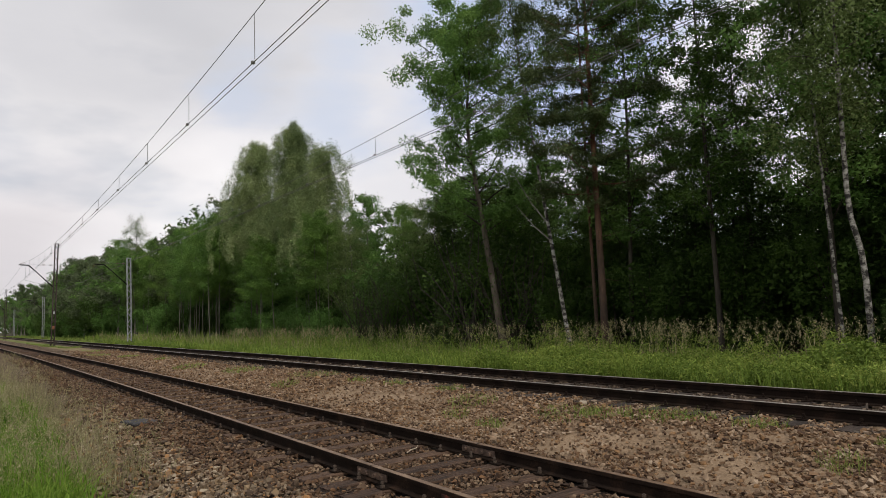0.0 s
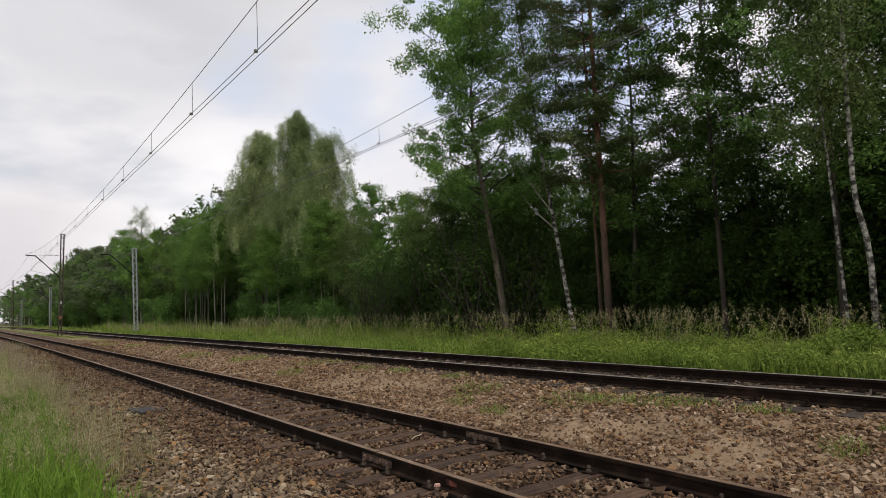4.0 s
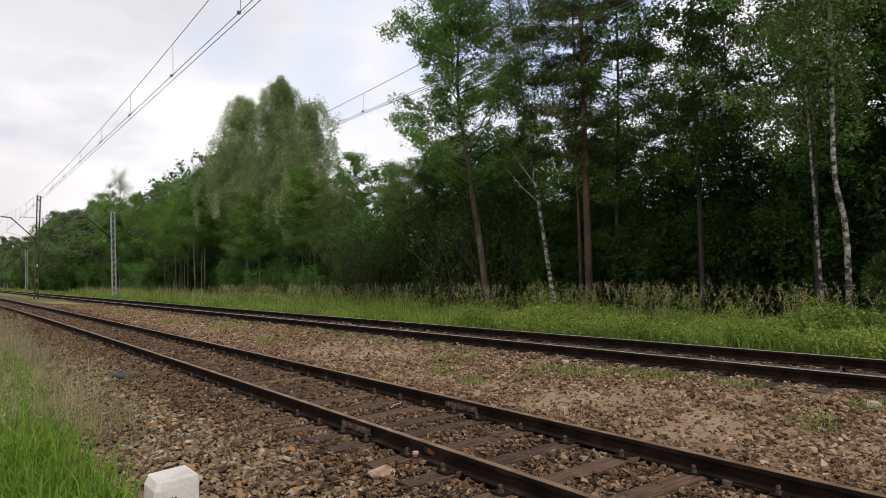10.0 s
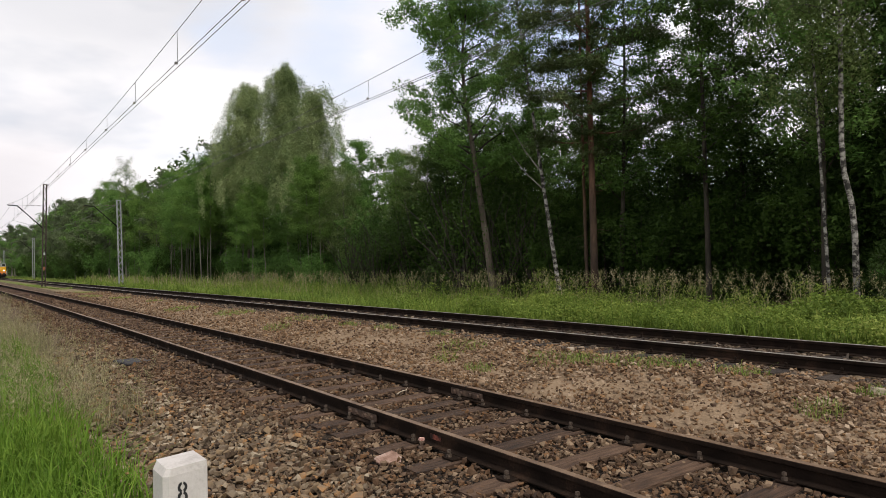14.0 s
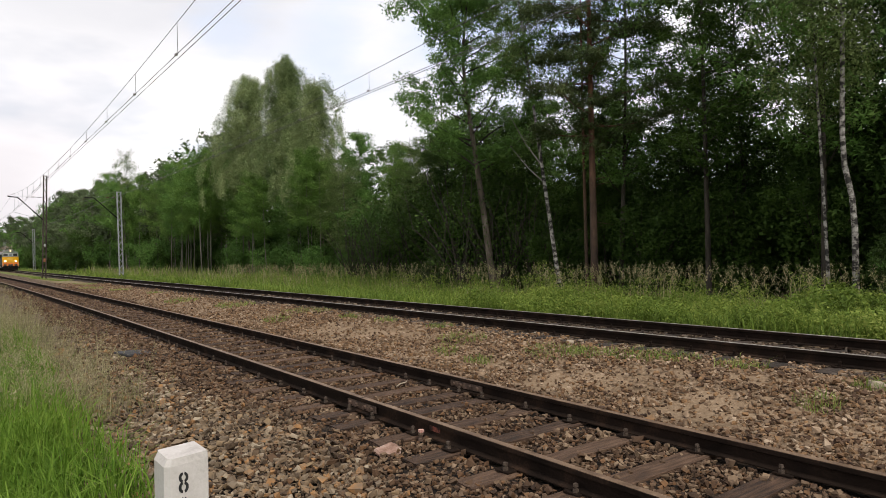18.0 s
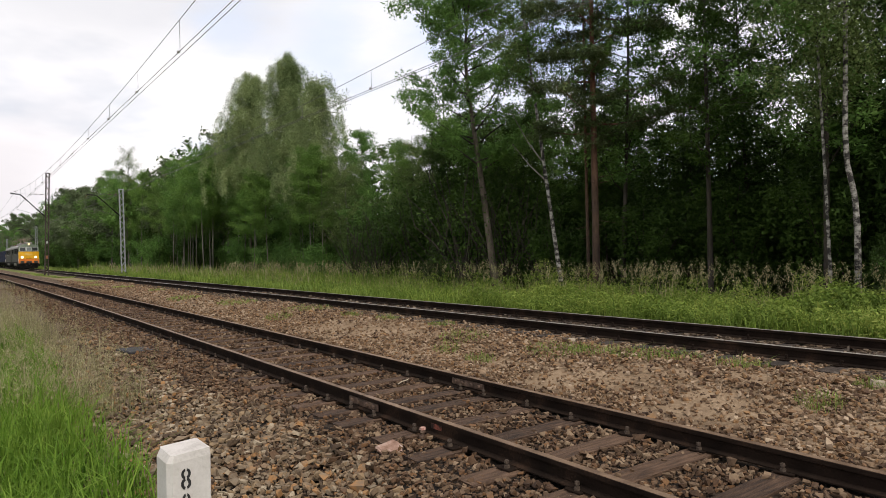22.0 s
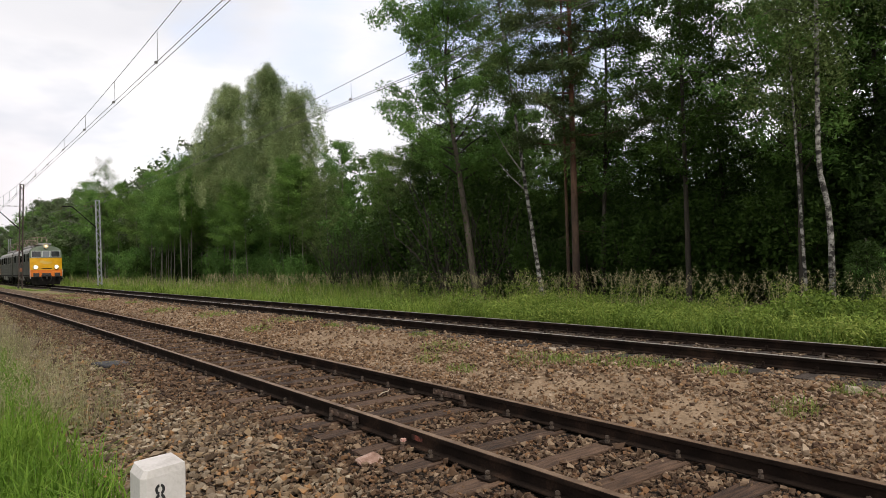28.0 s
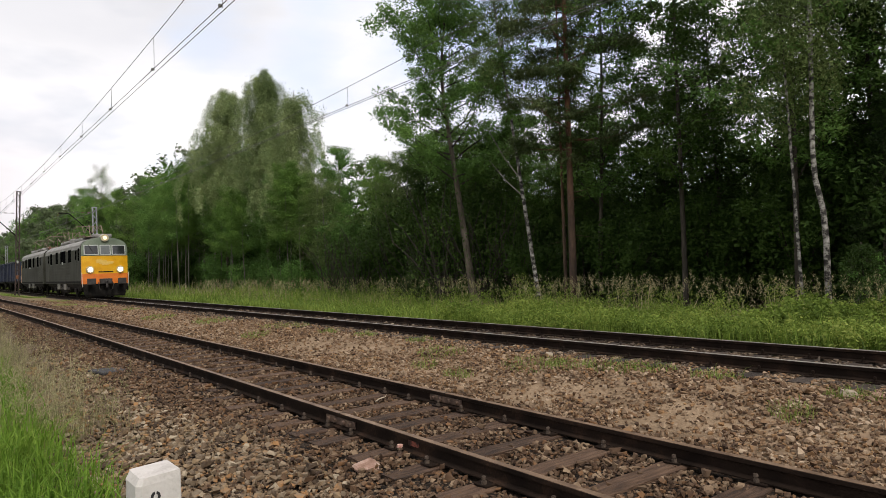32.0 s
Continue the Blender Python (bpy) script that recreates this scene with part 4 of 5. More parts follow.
def front_band(z0, z1, x0, x1, out, back, rows=2, full=False):
    """A solid patch that follows the curved cab front."""
    sh, n = Shape(), 11
    for j in range(rows + 1):
        z = z0 + (z1 - z0) * j / rows
        lim = half_width(z)
        for i in range(n):
            x = (-lim + 2 * lim * i / (n - 1)) if full else x0 + (x1 - x0) * i / (n - 1)
            sh.v.append((x, front_y(x, z) - out, z))
    m = len(sh.v)
    sh.v += [(x, back if full else y + out + 0.02, z) for x, y, z in sh.v]
    for j in range(rows):
        for i in range(n - 1):
            a = j * n + i
            sh.f += [(a, a + 1, a + n + 1, a + n), (m + a + 1, m + a, m + a + n, m + a + n + 1)]
    for j in range(rows):
        a, b = j * n, j * n + n - 1
        sh.f += [(a + n, m + a + n, m + a, a), (b, m + b, m + b + n, b + n)]
    for i in range(n - 1):
        a, b = i, rows * n + i
        sh.f += [(a + 1, a, m + a, m + a + 1), (b, b + 1, m + b + 1, m + b)]
    return sh


def wheelset_mesh():
    sh = Shape().cyl((-0.9, 0, 0), (0.9, 0, 0), 0.09, 0.09, 8)
    for s in (-1, 1):
        sh.cyl((s * 0.69, 0, 0), (s * 0.725, 0, 0), 0.655, 0.655, 24)
        sh.cyl((s * 0.725, 0, 0), (s * 0.82, 0, 0), 0.625, 0.62, 24)
        for k in range(9):
            a = 2 * math.pi * k / 9
            sh.box((s * 0.828, 0.36 * math.cos(a), 0.36 * math.sin(a)), (0.02, 0.07, 0.07))
    return sh.mesh("wheelset", "underframe")


WHEELSET = wheelset_mesh()
ROLLING = []


def bogie(parent, y, base, radius=0.625):
    b = Shape()
    for s in (-1, 1):
        b.bevel_box((s * 1.08, 0, 0.72), (0.14, base + 1.3, 0.26), 0.03)
        b.bevel_box((s * 1.12, 0, 0.5), (0.1, 0.9, 0.3), 0.03)
        for d in (-1, 1):
            b.bevel_box((s * 1.1, d * base / 2, 0.6), (0.26, 0.34, 0.34), 0.04)
            for e in (-0.3, 0.3):
                b.cyl((s * 1.1, d * base / 2 + e, 0.62), (s * 1.1, d * base / 2 + e, 0.95), 0.08, 0.08, 8)
    b.bevel_box((0, 0, 0.7), (2.1, 0.5, 0.3), 0.03)
    part("bogie", b, "underframe", parent, "dark grimy bogie frame", m=pose(0, y, 0))
    for d in (-1, 1):
        w = part("wheelset", WHEELSET, None, parent, "dark steel wheelset", m=pose(0, y + d * base / 2, radius) @ Matrix.Scale(radius / 0.625, 4))
        ROLLING.append((w, y + d * base / 2, radius))


def ring(c, r0, r1, depth):
    return Shape().cyl((c[0], c[1], c[2]), (c[0], c[1] - depth, c[2]), r0, r1, 18)


def pane_frame(parent, x0, x1, z0, z1, glass):
    f = part("windscreen_frame", front_band(z0, z1, x0, x1, 0.035, 0), "window_frame", parent, "pale window frame")
    part("windscreen", front_band(z0 + 0.05, z1 - 0.05, x0 + 0.05, x1 - 0.05, 0.042, 0), glass, f, "windscreen pane with a grey sky reflection in its colour" if glass == "windscreen_sky_grey" else "dark windscreen pane")


def locomotive_unit(cab_lamps):
    root = thing("locomotive", "", "locomotive", "coupled locomotive units")
    L = 15.2
    zs = [0.9, 2.2, 3.1, 3.38, 3.56, 3.7, 3.8, 3.86]
    out = [(half_width(z), z) for z in zs] + [(-half_width(z), z) for z in reversed(zs)]
    part("body", Shape().prism(out, NOSE, L), "loco_green", root, "grey-green steel body")
    part("roof", Shape().prism([(half_width(z) + 0.012, z + 0.012) for z in zs[2:]] + [(-half_width(z) - 0.012, z + 0.012) for z in reversed(zs[2:])], NOSE + 0.3, L - 0.01), "roof_grey", root, "dusty grey roof")
    part("buffer_beam", front_band(0.9, 1.54, 0, 0, 0.004, NOSE, 2, True), "orange_paint", root, "orange lower front band")
    part("front_panel", front_band(1.54, 2.66, 0, 0, 0.0, NOSE, 3, True), "yellow_paint", root, "yellow cab front")
    part("window_band", front_band(2.66, 3.4, 0, 0, 0.0, NOSE + 0.2, 3, True), "loco_light_green", root, "pale green windscreen band")
    part("brow", front_band(3.4, 3.85, 0, 0, -0.02, NOSE + 0.4, 4, True), "loco_light_green", root, "pale green rounded brow")
    for x0, x1, glass in ((-1.2, -0.38, "windscreen_dark"), (-0.31, 0.31, "windscreen_sky_grey"), (0.38, 1.2, "windscreen_dark")):
        pane_frame(root, x0, x1, 2.72, 3.35, glass)
    part("wiper", Shape().tube([(-0.95, front_y(0.95, 3.3) - 0.06, 3.36), (-0.72, front_y(0.72, 2.9) - 0.06, 2.92)], 0.014, 4), "underframe", root)
    for s in (-1, 1):
        y = front_y(0.86, 1.79)
        lamp = part("headlight", ring((s * 0.86, y + 0.05, 1.79), 0.25, 0.22, 0.12), "lamp_ring", root, "round headlight with a pale rim", smooth=False)
        part("lens", ring((s * 0.86, y - 0.06, 1.79), 0.16, 0.12, 0.03), cab_lamps, lamp, "glowing warm lens")
        part("buffer", Shape().cyl((s * 0.875, 0.1, 1.05), (s * 0.875, -0.38, 1.05), 0.13, 0.12, 12).bevel_box((s * 0.875, -0.42, 1.05), (0.5, 0.05, 0.38), 0.02), "buffer_black", root, "dark buffer with an oblong head")
        part("hand_rail", Shape().tube([(s * 1.3, -0.02, 0.72), (s * 1.34, -0.06, 1.15), (s * 1.34, 0.0, 1.6)], 0.02, 5), "hose_white", root, "white handrail")
        part("steps", Shape().box((s * 1.3, 0.4, 0.5), (0.3, 0.3, 0.03)).box((s * 1.3, 0.4, 0.82), (0.3, 0.3, 0.03)).box((s * 1.36, 0.4, 0.7), (0.03, 0.3, 0.6)), "underframe", root)
        part("brake_hose", Shape().tube([(s * 0.4, 0, 1.0), (s * 0.42, -0.16, 0.85), (s * 0.36, -0.18, 0.55), (s * 0.28, -0.12, 0.5)], 0.025, 6), "buffer_black", root)
    top = part("roof_headlight", ring((0, 0.4, 3.8), 0.25, 0.23, 0.38), "lamp_ring", root, "round headlight on the brow")
    part("lens", ring((0, 0.02, 3.8), 0.12, 0.08, 0.03), "lamp_dim" if cab_lamps == "lamp_glow" else "window_frame", top, "glowing warm lens")
    part("number_bar", front_band(1.61, 1.68, -0.4, 0.45, 0.012, 0), "underframe", root, "dark bar on the cab front")
    crest = part("emblem", front_band(2.2, 2.3, -0.52, 0.5, 0.01, 0), "insignia", root, "worn pale winged marking on the cab front")
    for z0, z1, x0, x1 in ((2.13, 2.2, -0.36, 0.42), (2.3, 2.37, -0.56, 0.1), (2.07, 2.13, -0.2, 0.2), (2.37, 2.43, -0.5, -0.2)):
        part("emblem_wing", front_band(z0, z1, x0, x1, 0.01, 0, 1), "insignia", crest)
    part("coupling", Shape().bevel_box((0, -0.1, 1.05), (0.7, 0.3, 0.34), 0.03).cyl((0, -0.2, 1.05), (0, -0.5, 1.02), 0.07, 0.06, 8).bevel_box((0, -0.42, 0.85), (0.12, 0.08, 0.4), 0.02), "buffer_black", root, "dark screw coupling and hook")
    plough = Shape().prism([(-1.15, 0.2), (1.15, 0.2), (1.33, 0.9), (-1.33, 0.9)], 0.05, 0.3).box((0, 0.15, 0.16), (2.3, 0.12, 0.1))
    part("plough", plough, "underframe", root, "dark skirt below the buffers")
    for s in (-1, 1):
        for y0, y1, kind in ((0.75, 1.25, "w"), (1.65, 2.3, "d"), (3.6, 4.7, "w"), (5.7, 7.9, "w"), (8.9, 10.0, "w"), (11.6, 12.6, "w"), (13.2, 13.85, "d")):
            x = s * 1.333
            if kind == "w":
                w = part("side_window", Shape().bevel_box((x, (y0 + y1) / 2, 2.76), (0.03, y1 - y0, 0.9), 0.01), "frame_dim", root, "dark side window in a thin dull frame")
                k = 2 if y1 - y0 > 1.5 else 1
                for i in range(k):
                    d = (y1 - y0) / k
                    part("pane", Shape().box((s * 1.352, y0 + d * (i + 0.5), 2.76), (0.012, d - 0.07, 0.82)), "window_glass", w)
            else:
                d = part("cab_door", Shape().bevel_box((x, (y0 + y1) / 2, 2.05), (0.03, y1 - y0, 2.15), 0.008), "loco_green", root, "grey-green door")
                part("pane", Shape().box((s * 1.352, (y0 + y1) / 2, 2.75), (0.012, 0.42, 0.6)), "window_glass", d)
        for z in (1.25, 1.45, 1.65, 1.85, 2.05, 2.25):
            part("rib", Shape().bevel_box((s * 1.336, 8.6, z), (0.03, 8.8, 0.05), 0.008), "loco_green", root)
        part("sill", Shape().bevel_box((s * 1.328, 7.7, 1.02), (0.06, 14.4, 0.14), 0.01), "underframe", root)
        part("number_plate", Shape().bevel_box((s * 1.353, 7.0, 2.35), (0.02, 0.5, 0.16), 0.004), "window_frame", root)
        part("gutter", Shape().tube([(s * 1.3, NOSE, 3.34), (s * 1.3, L, 3.34)], 0.03, 5), "roof_grey", root)
    part("underframe", Shape().bevel_box((0, 7.6, 0.85), (2.5, 13.6, 0.3), 0.05).bevel_box((0, 7.6, 0.6), (2.3, 3.2, 0.6), 0.06), "underframe", root, "dark underframe with equipment boxes")
    part("end_wall", Shape().bevel_box((0, L + 0.3, 2.3), (1.6, 0.7, 2.4), 0.06), "underframe", root, "dark gangway bellows")
    for s in (-1, 1):
        for y in (6.3, 8.9):
            part("equipment_box", Shape().bevel_box((s * 1.2, y, 0.72), (0.3, 0.85, 0.42), 0.03), "box_grey", root, "pale grey equipment box under the frame")
    bogie(root, 3.3, 3.05)
    bogie(root, 11.6, 3.05)
    # roof equipment
    part("roof_hatch", Shape().bevel_box((0, 5.0, 3.88), (1.5, 2.2, 0.22), 0.05), "roof_grey", root)
    part("roof_hatch", Shape().bevel_box((0, 9.4, 3.88), (1.7, 3.4, 0.2), 0.05), "roof_grey", root)
    part("roof_walk", Shape().bevel_box((0, 1.0, 3.98), (1.1, 0.6, 0.22), 0.05), "roof_grey", root, "ribbed pale roof housing")
    for y in (6.9, 7.4, 11.6, 12.2):
        for x in (-0.45, 0.45):
            ins = Shape()
            for k in range(4):
                ins.cyl((x, y, 3.8 + 0.08 * k), (x, y, 3.86 + 0.08 * k), 0.1, 0.06, 8)
            part("insulator", ins, "insulator", root, "brown ribbed insulator")
    part("busbar", Shape().tube([(-0.45, 4, 4.18), (-0.45, 13, 4.18)], 0.025, 5), "rusty_iron", root)
    part("roof_box", Shape().bevel_box((-0.55, 7.0, 3.9), (0.5, 1.3, 0.34), 0.05), "roof_grey", root, "pale roof housing")
    part("roof_box", Shape().bevel_box((0.5, 3.6, 3.9), (0.4, 0.9, 0.3), 0.05), "roof_grey", root, "pale roof housing")
    part("roof_cable", Shape().tube([(-0.7, 2.2, 4.0), (-0.72, 4.4, 4.08), (-0.68, 6.2, 3.96), (-0.72, 8.5, 4.06)], 0.03, 5), "rusty_iron", root)
    for y in (2.7, 10.4):
        p = part("pantograph", Shape().bevel_box((0, y + 0.6, 4.0), (1.2, 1.6, 0.05), 0.02), "pantograph_steel", root, "brownish steel pantograph partly folded down")
        for x in (-0.4, 0.4):
            part("lower_arm", Shape().tube([(x, y - 0.3, 4.03), (x * 0.9, y + 0.35, 4.82)], 0.03, 5), "pantograph_steel", p)
            part("upper_arm", Shape().tube([(x * 0.9, y + 0.35, 4.82), (x * 0.6, y + 2.6, 4.4)], 0.028, 5), "pantograph_steel", p)
            part("horn_arm", Shape().tube([(x * 0.6, y + 2.6, 4.4), (x * 0.8, y + 2.95, 4.86)], 0.026, 5), "pantograph_steel", p)
        part("collector", Shape().tube([(-0.85, y + 2.95, 4.66), (-0.6, y + 2.95, 4.88), (0.6, y + 2.95, 4.88), (0.85, y + 2.95, 4.66)], 0.03, 5), "pantograph_steel", p)
    return root


def open_wagon(paint, label):
    root = thing("goods_wagon", label, "goods wagon", "open goods wagons")
    L = 13.2
    part("body", Shape().prism([(-1.42, 1.15), (1.42, 1.15), (1.42, 3.15), (1.34, 3.15), (1.34, 1.3), (-1.34, 1.3), (-1.34, 3.15), (-1.42, 3.15)], 0.6, 0.6 + L), paint, root)
    for y in (0.6, 0.6 + L):
        part("end_wall", Shape().bevel_box((0, y, 2.15), (2.84, 0.1, 2.0), 0.02), paint, root)
    for s in (-1, 1):
        for i in range(9):
            part("rib", Shape().bevel_box((s * 1.46, 0.7 + (L - 0.2) * i / 8, 2.12), (0.1, 0.14, 1.95), 0.015), paint, root)
        part("top_rail", Shape().bevel_box((s * 1.42, 0.6 + L / 2, 3.17), (0.14, L, 0.12), 0.02), paint, root)
        part("sill", Shape().bevel_box((s * 1.3, 0.6 + L / 2, 1.05), (0.1, L, 0.24), 0.02), "underframe", root)
        for y in (0.3, L + 0.9):
            part("buffer", Shape().cyl((s * 0.875, y - 0.28, 1.05), (s * 0.875, y + 0.28, 1.05), 0.13, 0.13, 10), "buffer_black", root)
    part("load", Shape().bevel_box((0, 0.6 + L / 2, 2.2), (2.66, L - 0.2, 1.3), 0.2), "underframe", root, "dark bulk load")
    bogie(root, 2.7, 1.8, 0.46)
    bogie(root, L - 1.5, 1.8, 0.46)
    return root


lead = tagged(locomotive_unit("lamp_glow"), "yellow-fronted grey-green electric locomotive with lit headlights on the main line")
rear = tagged(locomotive_unit("window_frame"), "second grey-green electric locomotive unit coupled back to back")
wagons = [open_wagon("wagon_blue" if i < 3 else "wagon_brown", "dark blue open goods wagon with ribbed sides" if i < 3 else "grey-brown open goods wagon with ribbed sides") for i in range(5)]


# ---------------------------------------------------------------- trees
def leaf_quads(rng, centres, n, spread, size, flat=0.0, droop=0.0, aspect=0.55, share=1.0):
    """Small pointed leaves in rounded clumps round the given points, turned to the light on the outside of each clump."""
    n, size = int(n * 2.3), size * 0.66
    C = np.asarray(centres)
    C = C[rng.random(len(C)) < share]
    big = rng.uniform(0.7, 1.4, len(C))
    pick_at = rng.integers(0, len(C), n)
    d = rng.normal(size=(n, 3))
    d /= np.linalg.norm(d, axis=1)[:, None]
    reach = ((0.7 * rng.random(n) ** 0.45 + 0.3 * np.abs(rng.normal(0, 0.75, n))) * 1.85 * big[pick_at] * spread)[:, None]
    c = C[pick_at] + d * reach * np.array([1, 1, (1 - flat) * (1.5 if droop else 0.85)])
    face = d * 0.5 + rng.normal(0, 0.4 if droop else 0.55, (n, 3)) + np.array([0, 0, 0.3 if droop else 0.55])
    face /= np.linalg.norm(face, axis=1)[:, None]
    u = rng.normal(size=(n, 3))
    u[:, 2] -= droop * 1.6
    u -= (u * face).sum(1)[:, None] * face
    u /= np.linalg.norm(u, axis=1)[:, None]
    w = np.cross(face, u)
    s = size * np.exp(rng.normal(0, 0.25, n))[:, None]
    V = np.stack([c - u * s - w * s * aspect, c - u * s + w * s * aspect, c + u * s], 1)
    return V.reshape(-1, 3)


def grow(kind, h, spread, base, seed, leaves, leaf, trunk_r, bark, foliage, bends=(), clump=0.32, limbs=26, wobble=1.0):
    """Trunk with limbs (one mesh) and a crown of leaves (another); the foot is at the origin."""
    rng, r = np.random.default_rng(seed), random.Random(seed)
    wood, twigs = Shape(), Shape()

    def axis(z):
        t = z / h
        x = wobble * 0.012 * h * (math.sin(3.1 * t + seed) - math.sin(seed)) + sum(a * max(0, t - b) for a, _, b in bends)
        y = wobble * 0.012 * h * (math.cos(2.3 * t + 2 * seed) - math.cos(2 * seed)) + sum(a * max(0, t - b) for _, a, b in bends)
        return Vector((x, y, z))

    n = 22
    wood.tube([axis(h * i / n) for i in range(n + 1)], [trunk_r * (1.25 if i == 0 else 1) * (1 - 0.93 * (i / n) ** 0.9) + 0.008 for i in range(n + 1)], 9)
    tips = []
    for i in range(limbs):
        t = base + (0.97 - base) * (i + r.random()) / limbs
        k = (t - base) / (1 - base)
        if kind == "pine":
            length = spread * (0.55 + 0.6 * math.sin(math.pi * min(1, k * 0.9 + 0.15))) * r.uniform(0.55, 1.1)
            rise = r.uniform(-0.1, 0.35)
        elif kind == "spruce":
            length, rise = spread * (1.05 - k) * r.uniform(0.8, 1.1), r.uniform(-0.35, -0.05)
        elif kind == "great":
            length, rise = spread * (0.08 + 1.1 * (1 - k) ** 0.5) * r.uniform(0.65, 1.1), r.uniform(0.3, 0.9)
        elif kind == "birch":
            length, rise = spread * (0.35 + 0.8 * math.sin(math.pi * min(1, 0.2 + k * 0.75))) * r.uniform(0.6, 1.1), r.uniform(0.5, 1.1)
        else:
            length, rise = spread * (0.4 + 0.75 * math.sin(math.pi * min(1, 0.18 + k * 0.72))) * r.uniform(0.6, 1.15) * (1 - 1.4 * max(0, k - 0.66)), r.uniform(0.25, 0.9)
        az = i * 2.4 + r.uniform(-0.5, 0.5)
        p0 = axis(t * h)
        d = Vector((math.cos(az), math.sin(az), rise)).normalized()
        pts, p = [p0], p0.copy()
        for s in range(4):
            p = p + d * length / 4
            d = (d + Vector((r.uniform(-0.25, 0.25), r.uniform(-0.25, 0.25), (-0.28 if kind in ("birch", "spruce", "great") else 0.05) + r.uniform(-0.15, 0.15)))).normalized()
            pts.append(p.copy())
        r0 = trunk_r * (0.16 if kind == "great" else 0.3) * (1 - 0.6 * k)
        twigs.tube(pts, [r0, r0 * 0.75, r0 * 0.5, r0 * 0.3, 0.006], 5, cap=False)
        for s in range(1, 5):
            if s > 1:
                tips.append(tuple(pts[s]))
            for _ in range(2):
                q = pts[s] + Vector((r.uniform(-1, 1), r.uniform(-1, 1), r.uniform(-0.9, 0.4) if kind in ("birch", "great") else r.uniform(-0.4, 0.6))) * length * 0.28
                twigs.tube([pts[s], (pts[s] + q) / 2 + Vector((0, 0, 0.05)), q], [r0 * 0.3, r0 * 0.2, 0.004], 3, cap=False)
                tips.append(tuple(q))
                if kind == "birch":
                    tips.append((q.x, q.y, q.z - 0.35))
                elif kind == "great":
                    drop, drift = r.uniform(0.5, 1.5), r.uniform(-0.12, 0.12)
                    tips.extend((q.x + drift * e, q.y - drift * e, q.z - drop * e) for e in (0.15, 0.3, 0.45, 0.6, 0.75, 0.9))
    if kind == "pine":
        for i in range(7):
            t = 0.12 + (base - 0.12) * r.random()
            a = r.uniform(0, 6.28)
            p = axis(t * h)
            twigs.tube([p, p + Vector((math.cos(a), math.sin(a), r.uniform(-0.2, 0.3))) * r.uniform(0.3, 0.9)], [0.012, 0.004], 4, cap=False)
    flat = 0.55 if kind in ("pine", "spruce") else 0.1
    V = leaf_quads(rng, tips, leaves, clump, leaf, flat, 0.7 if kind in ("birch", "great") else 0.0, 0.28 if kind == "pine" else 0.3 if kind == "spruce" else 0.55, 0.9)
    return wood.mesh("trunk", bark, True), quads("crown", V, foliage, 3), twigs.mesh("branches", "bark_pine" if kind == "pine" else "bark_brown" if kind == "great" else "bark_dark")


def bush_mesh(h, spread, seed, leaves, leaf, foliage, stems=9):
    rng, r = np.random.default_rng(seed), random.Random(seed)
    wood, tips = Shape(), []
    for i in range(stems):
        a, k = r.uniform(0, 6.28), r.uniform(0.3, 1.0)
        pts = [(0.15 * math.cos(a), 0.15 * math.sin(a), 0)]
        for s in range(1, 5):
            t = s / 4
            pts.append((math.cos(a) * spread * k * t ** 1.3 + r.uniform(-0.15, 0.15), math.sin(a) * spread * k * t ** 1.3 + r.uniform(-0.15, 0.15), h * (1.1 - 0.4 * k) * t * r.uniform(0.85, 1.0)))
            if s > 0:
                tips += [(pts[-1][0] + r.uniform(-1, 1) * 0.35 * spread, pts[-1][1] + r.uniform(-1, 1) * 0.35 * spread, max(0.2, pts[-1][2] + r.uniform(-0.5, 0.3))) for _ in range(7)]
        wood.tube(pts, [0.032, 0.026, 0.02, 0.013, 0.006], 5, cap=False)
    return wood.mesh("stems", "bark_dark", True), quads("crown", leaf_quads(rng, tips, leaves, 0.2, leaf, share=0.7), foliage, 3)


def plant(name, meshes, label, category, group, x, y, scale=1.0, turn=0.0, z=None, tall=1.0):
    root = thing(name, label, category, group, pose(x, y, (ground_z(x, y) if z is None else z) - 0.05, 0, 0, turn) @ Matrix.Diagonal((scale, scale, scale * tall, 1)))
    part("trunk" if category == "tree" else "stem", meshes[0], None, root)
    part("crown", meshes[1], None, root)
    if len(meshes) > 2:
        tagged(part("branchwork", meshes[2], None, root), kind="stuff")
    return root


BROAD = [grow("broad", 13, 2.6, 0.28, 21 + i, 9000, 0.08, 0.085, "bark_dark", f, clump=0.2) for i, f in enumerate(("leaf_broad", "leaf_shaded", "leaf_light", "leaf_shaded"))]
BIRCH = [grow("birch", 15, 2.3, 0.3, 41 + i, 9000, 0.06, 0.08, "bark_birch", "leaf_birch", clump=0.17) for i in range(2)]
PINE = [grow("pine", 16, 2.4, 0.42, 61 + i, 7500, 0.1, 0.1, "bark_pine", "needle", clump=0.2) for i in range(2)]
SPRUCE = [grow("spruce", 9, 2.2, 0.06, 71 + i, 8000, 0.085, 0.12, "bark_dark", "needle_dark", clump=0.2, limbs=40) for i in range(1)]
POLE = [grow("broad", 12, 1.5, 0.42, 81 + i, 5500, 0.075, 0.042, "bark_grey", f, clump=0.26, limbs=20) for i, f in enumerate(("leaf_fresh", "leaf_light", "leaf_fresh"))]
FAR = [grow("broad", 13, 2.8, 0.2, 95 + i, 2600, 0.19, 0.13, "bark_grey", f, clump=0.36, limbs=14) for i, f in enumerate(("leaf_hazy", "leaf_broad", "leaf_hazy"))]
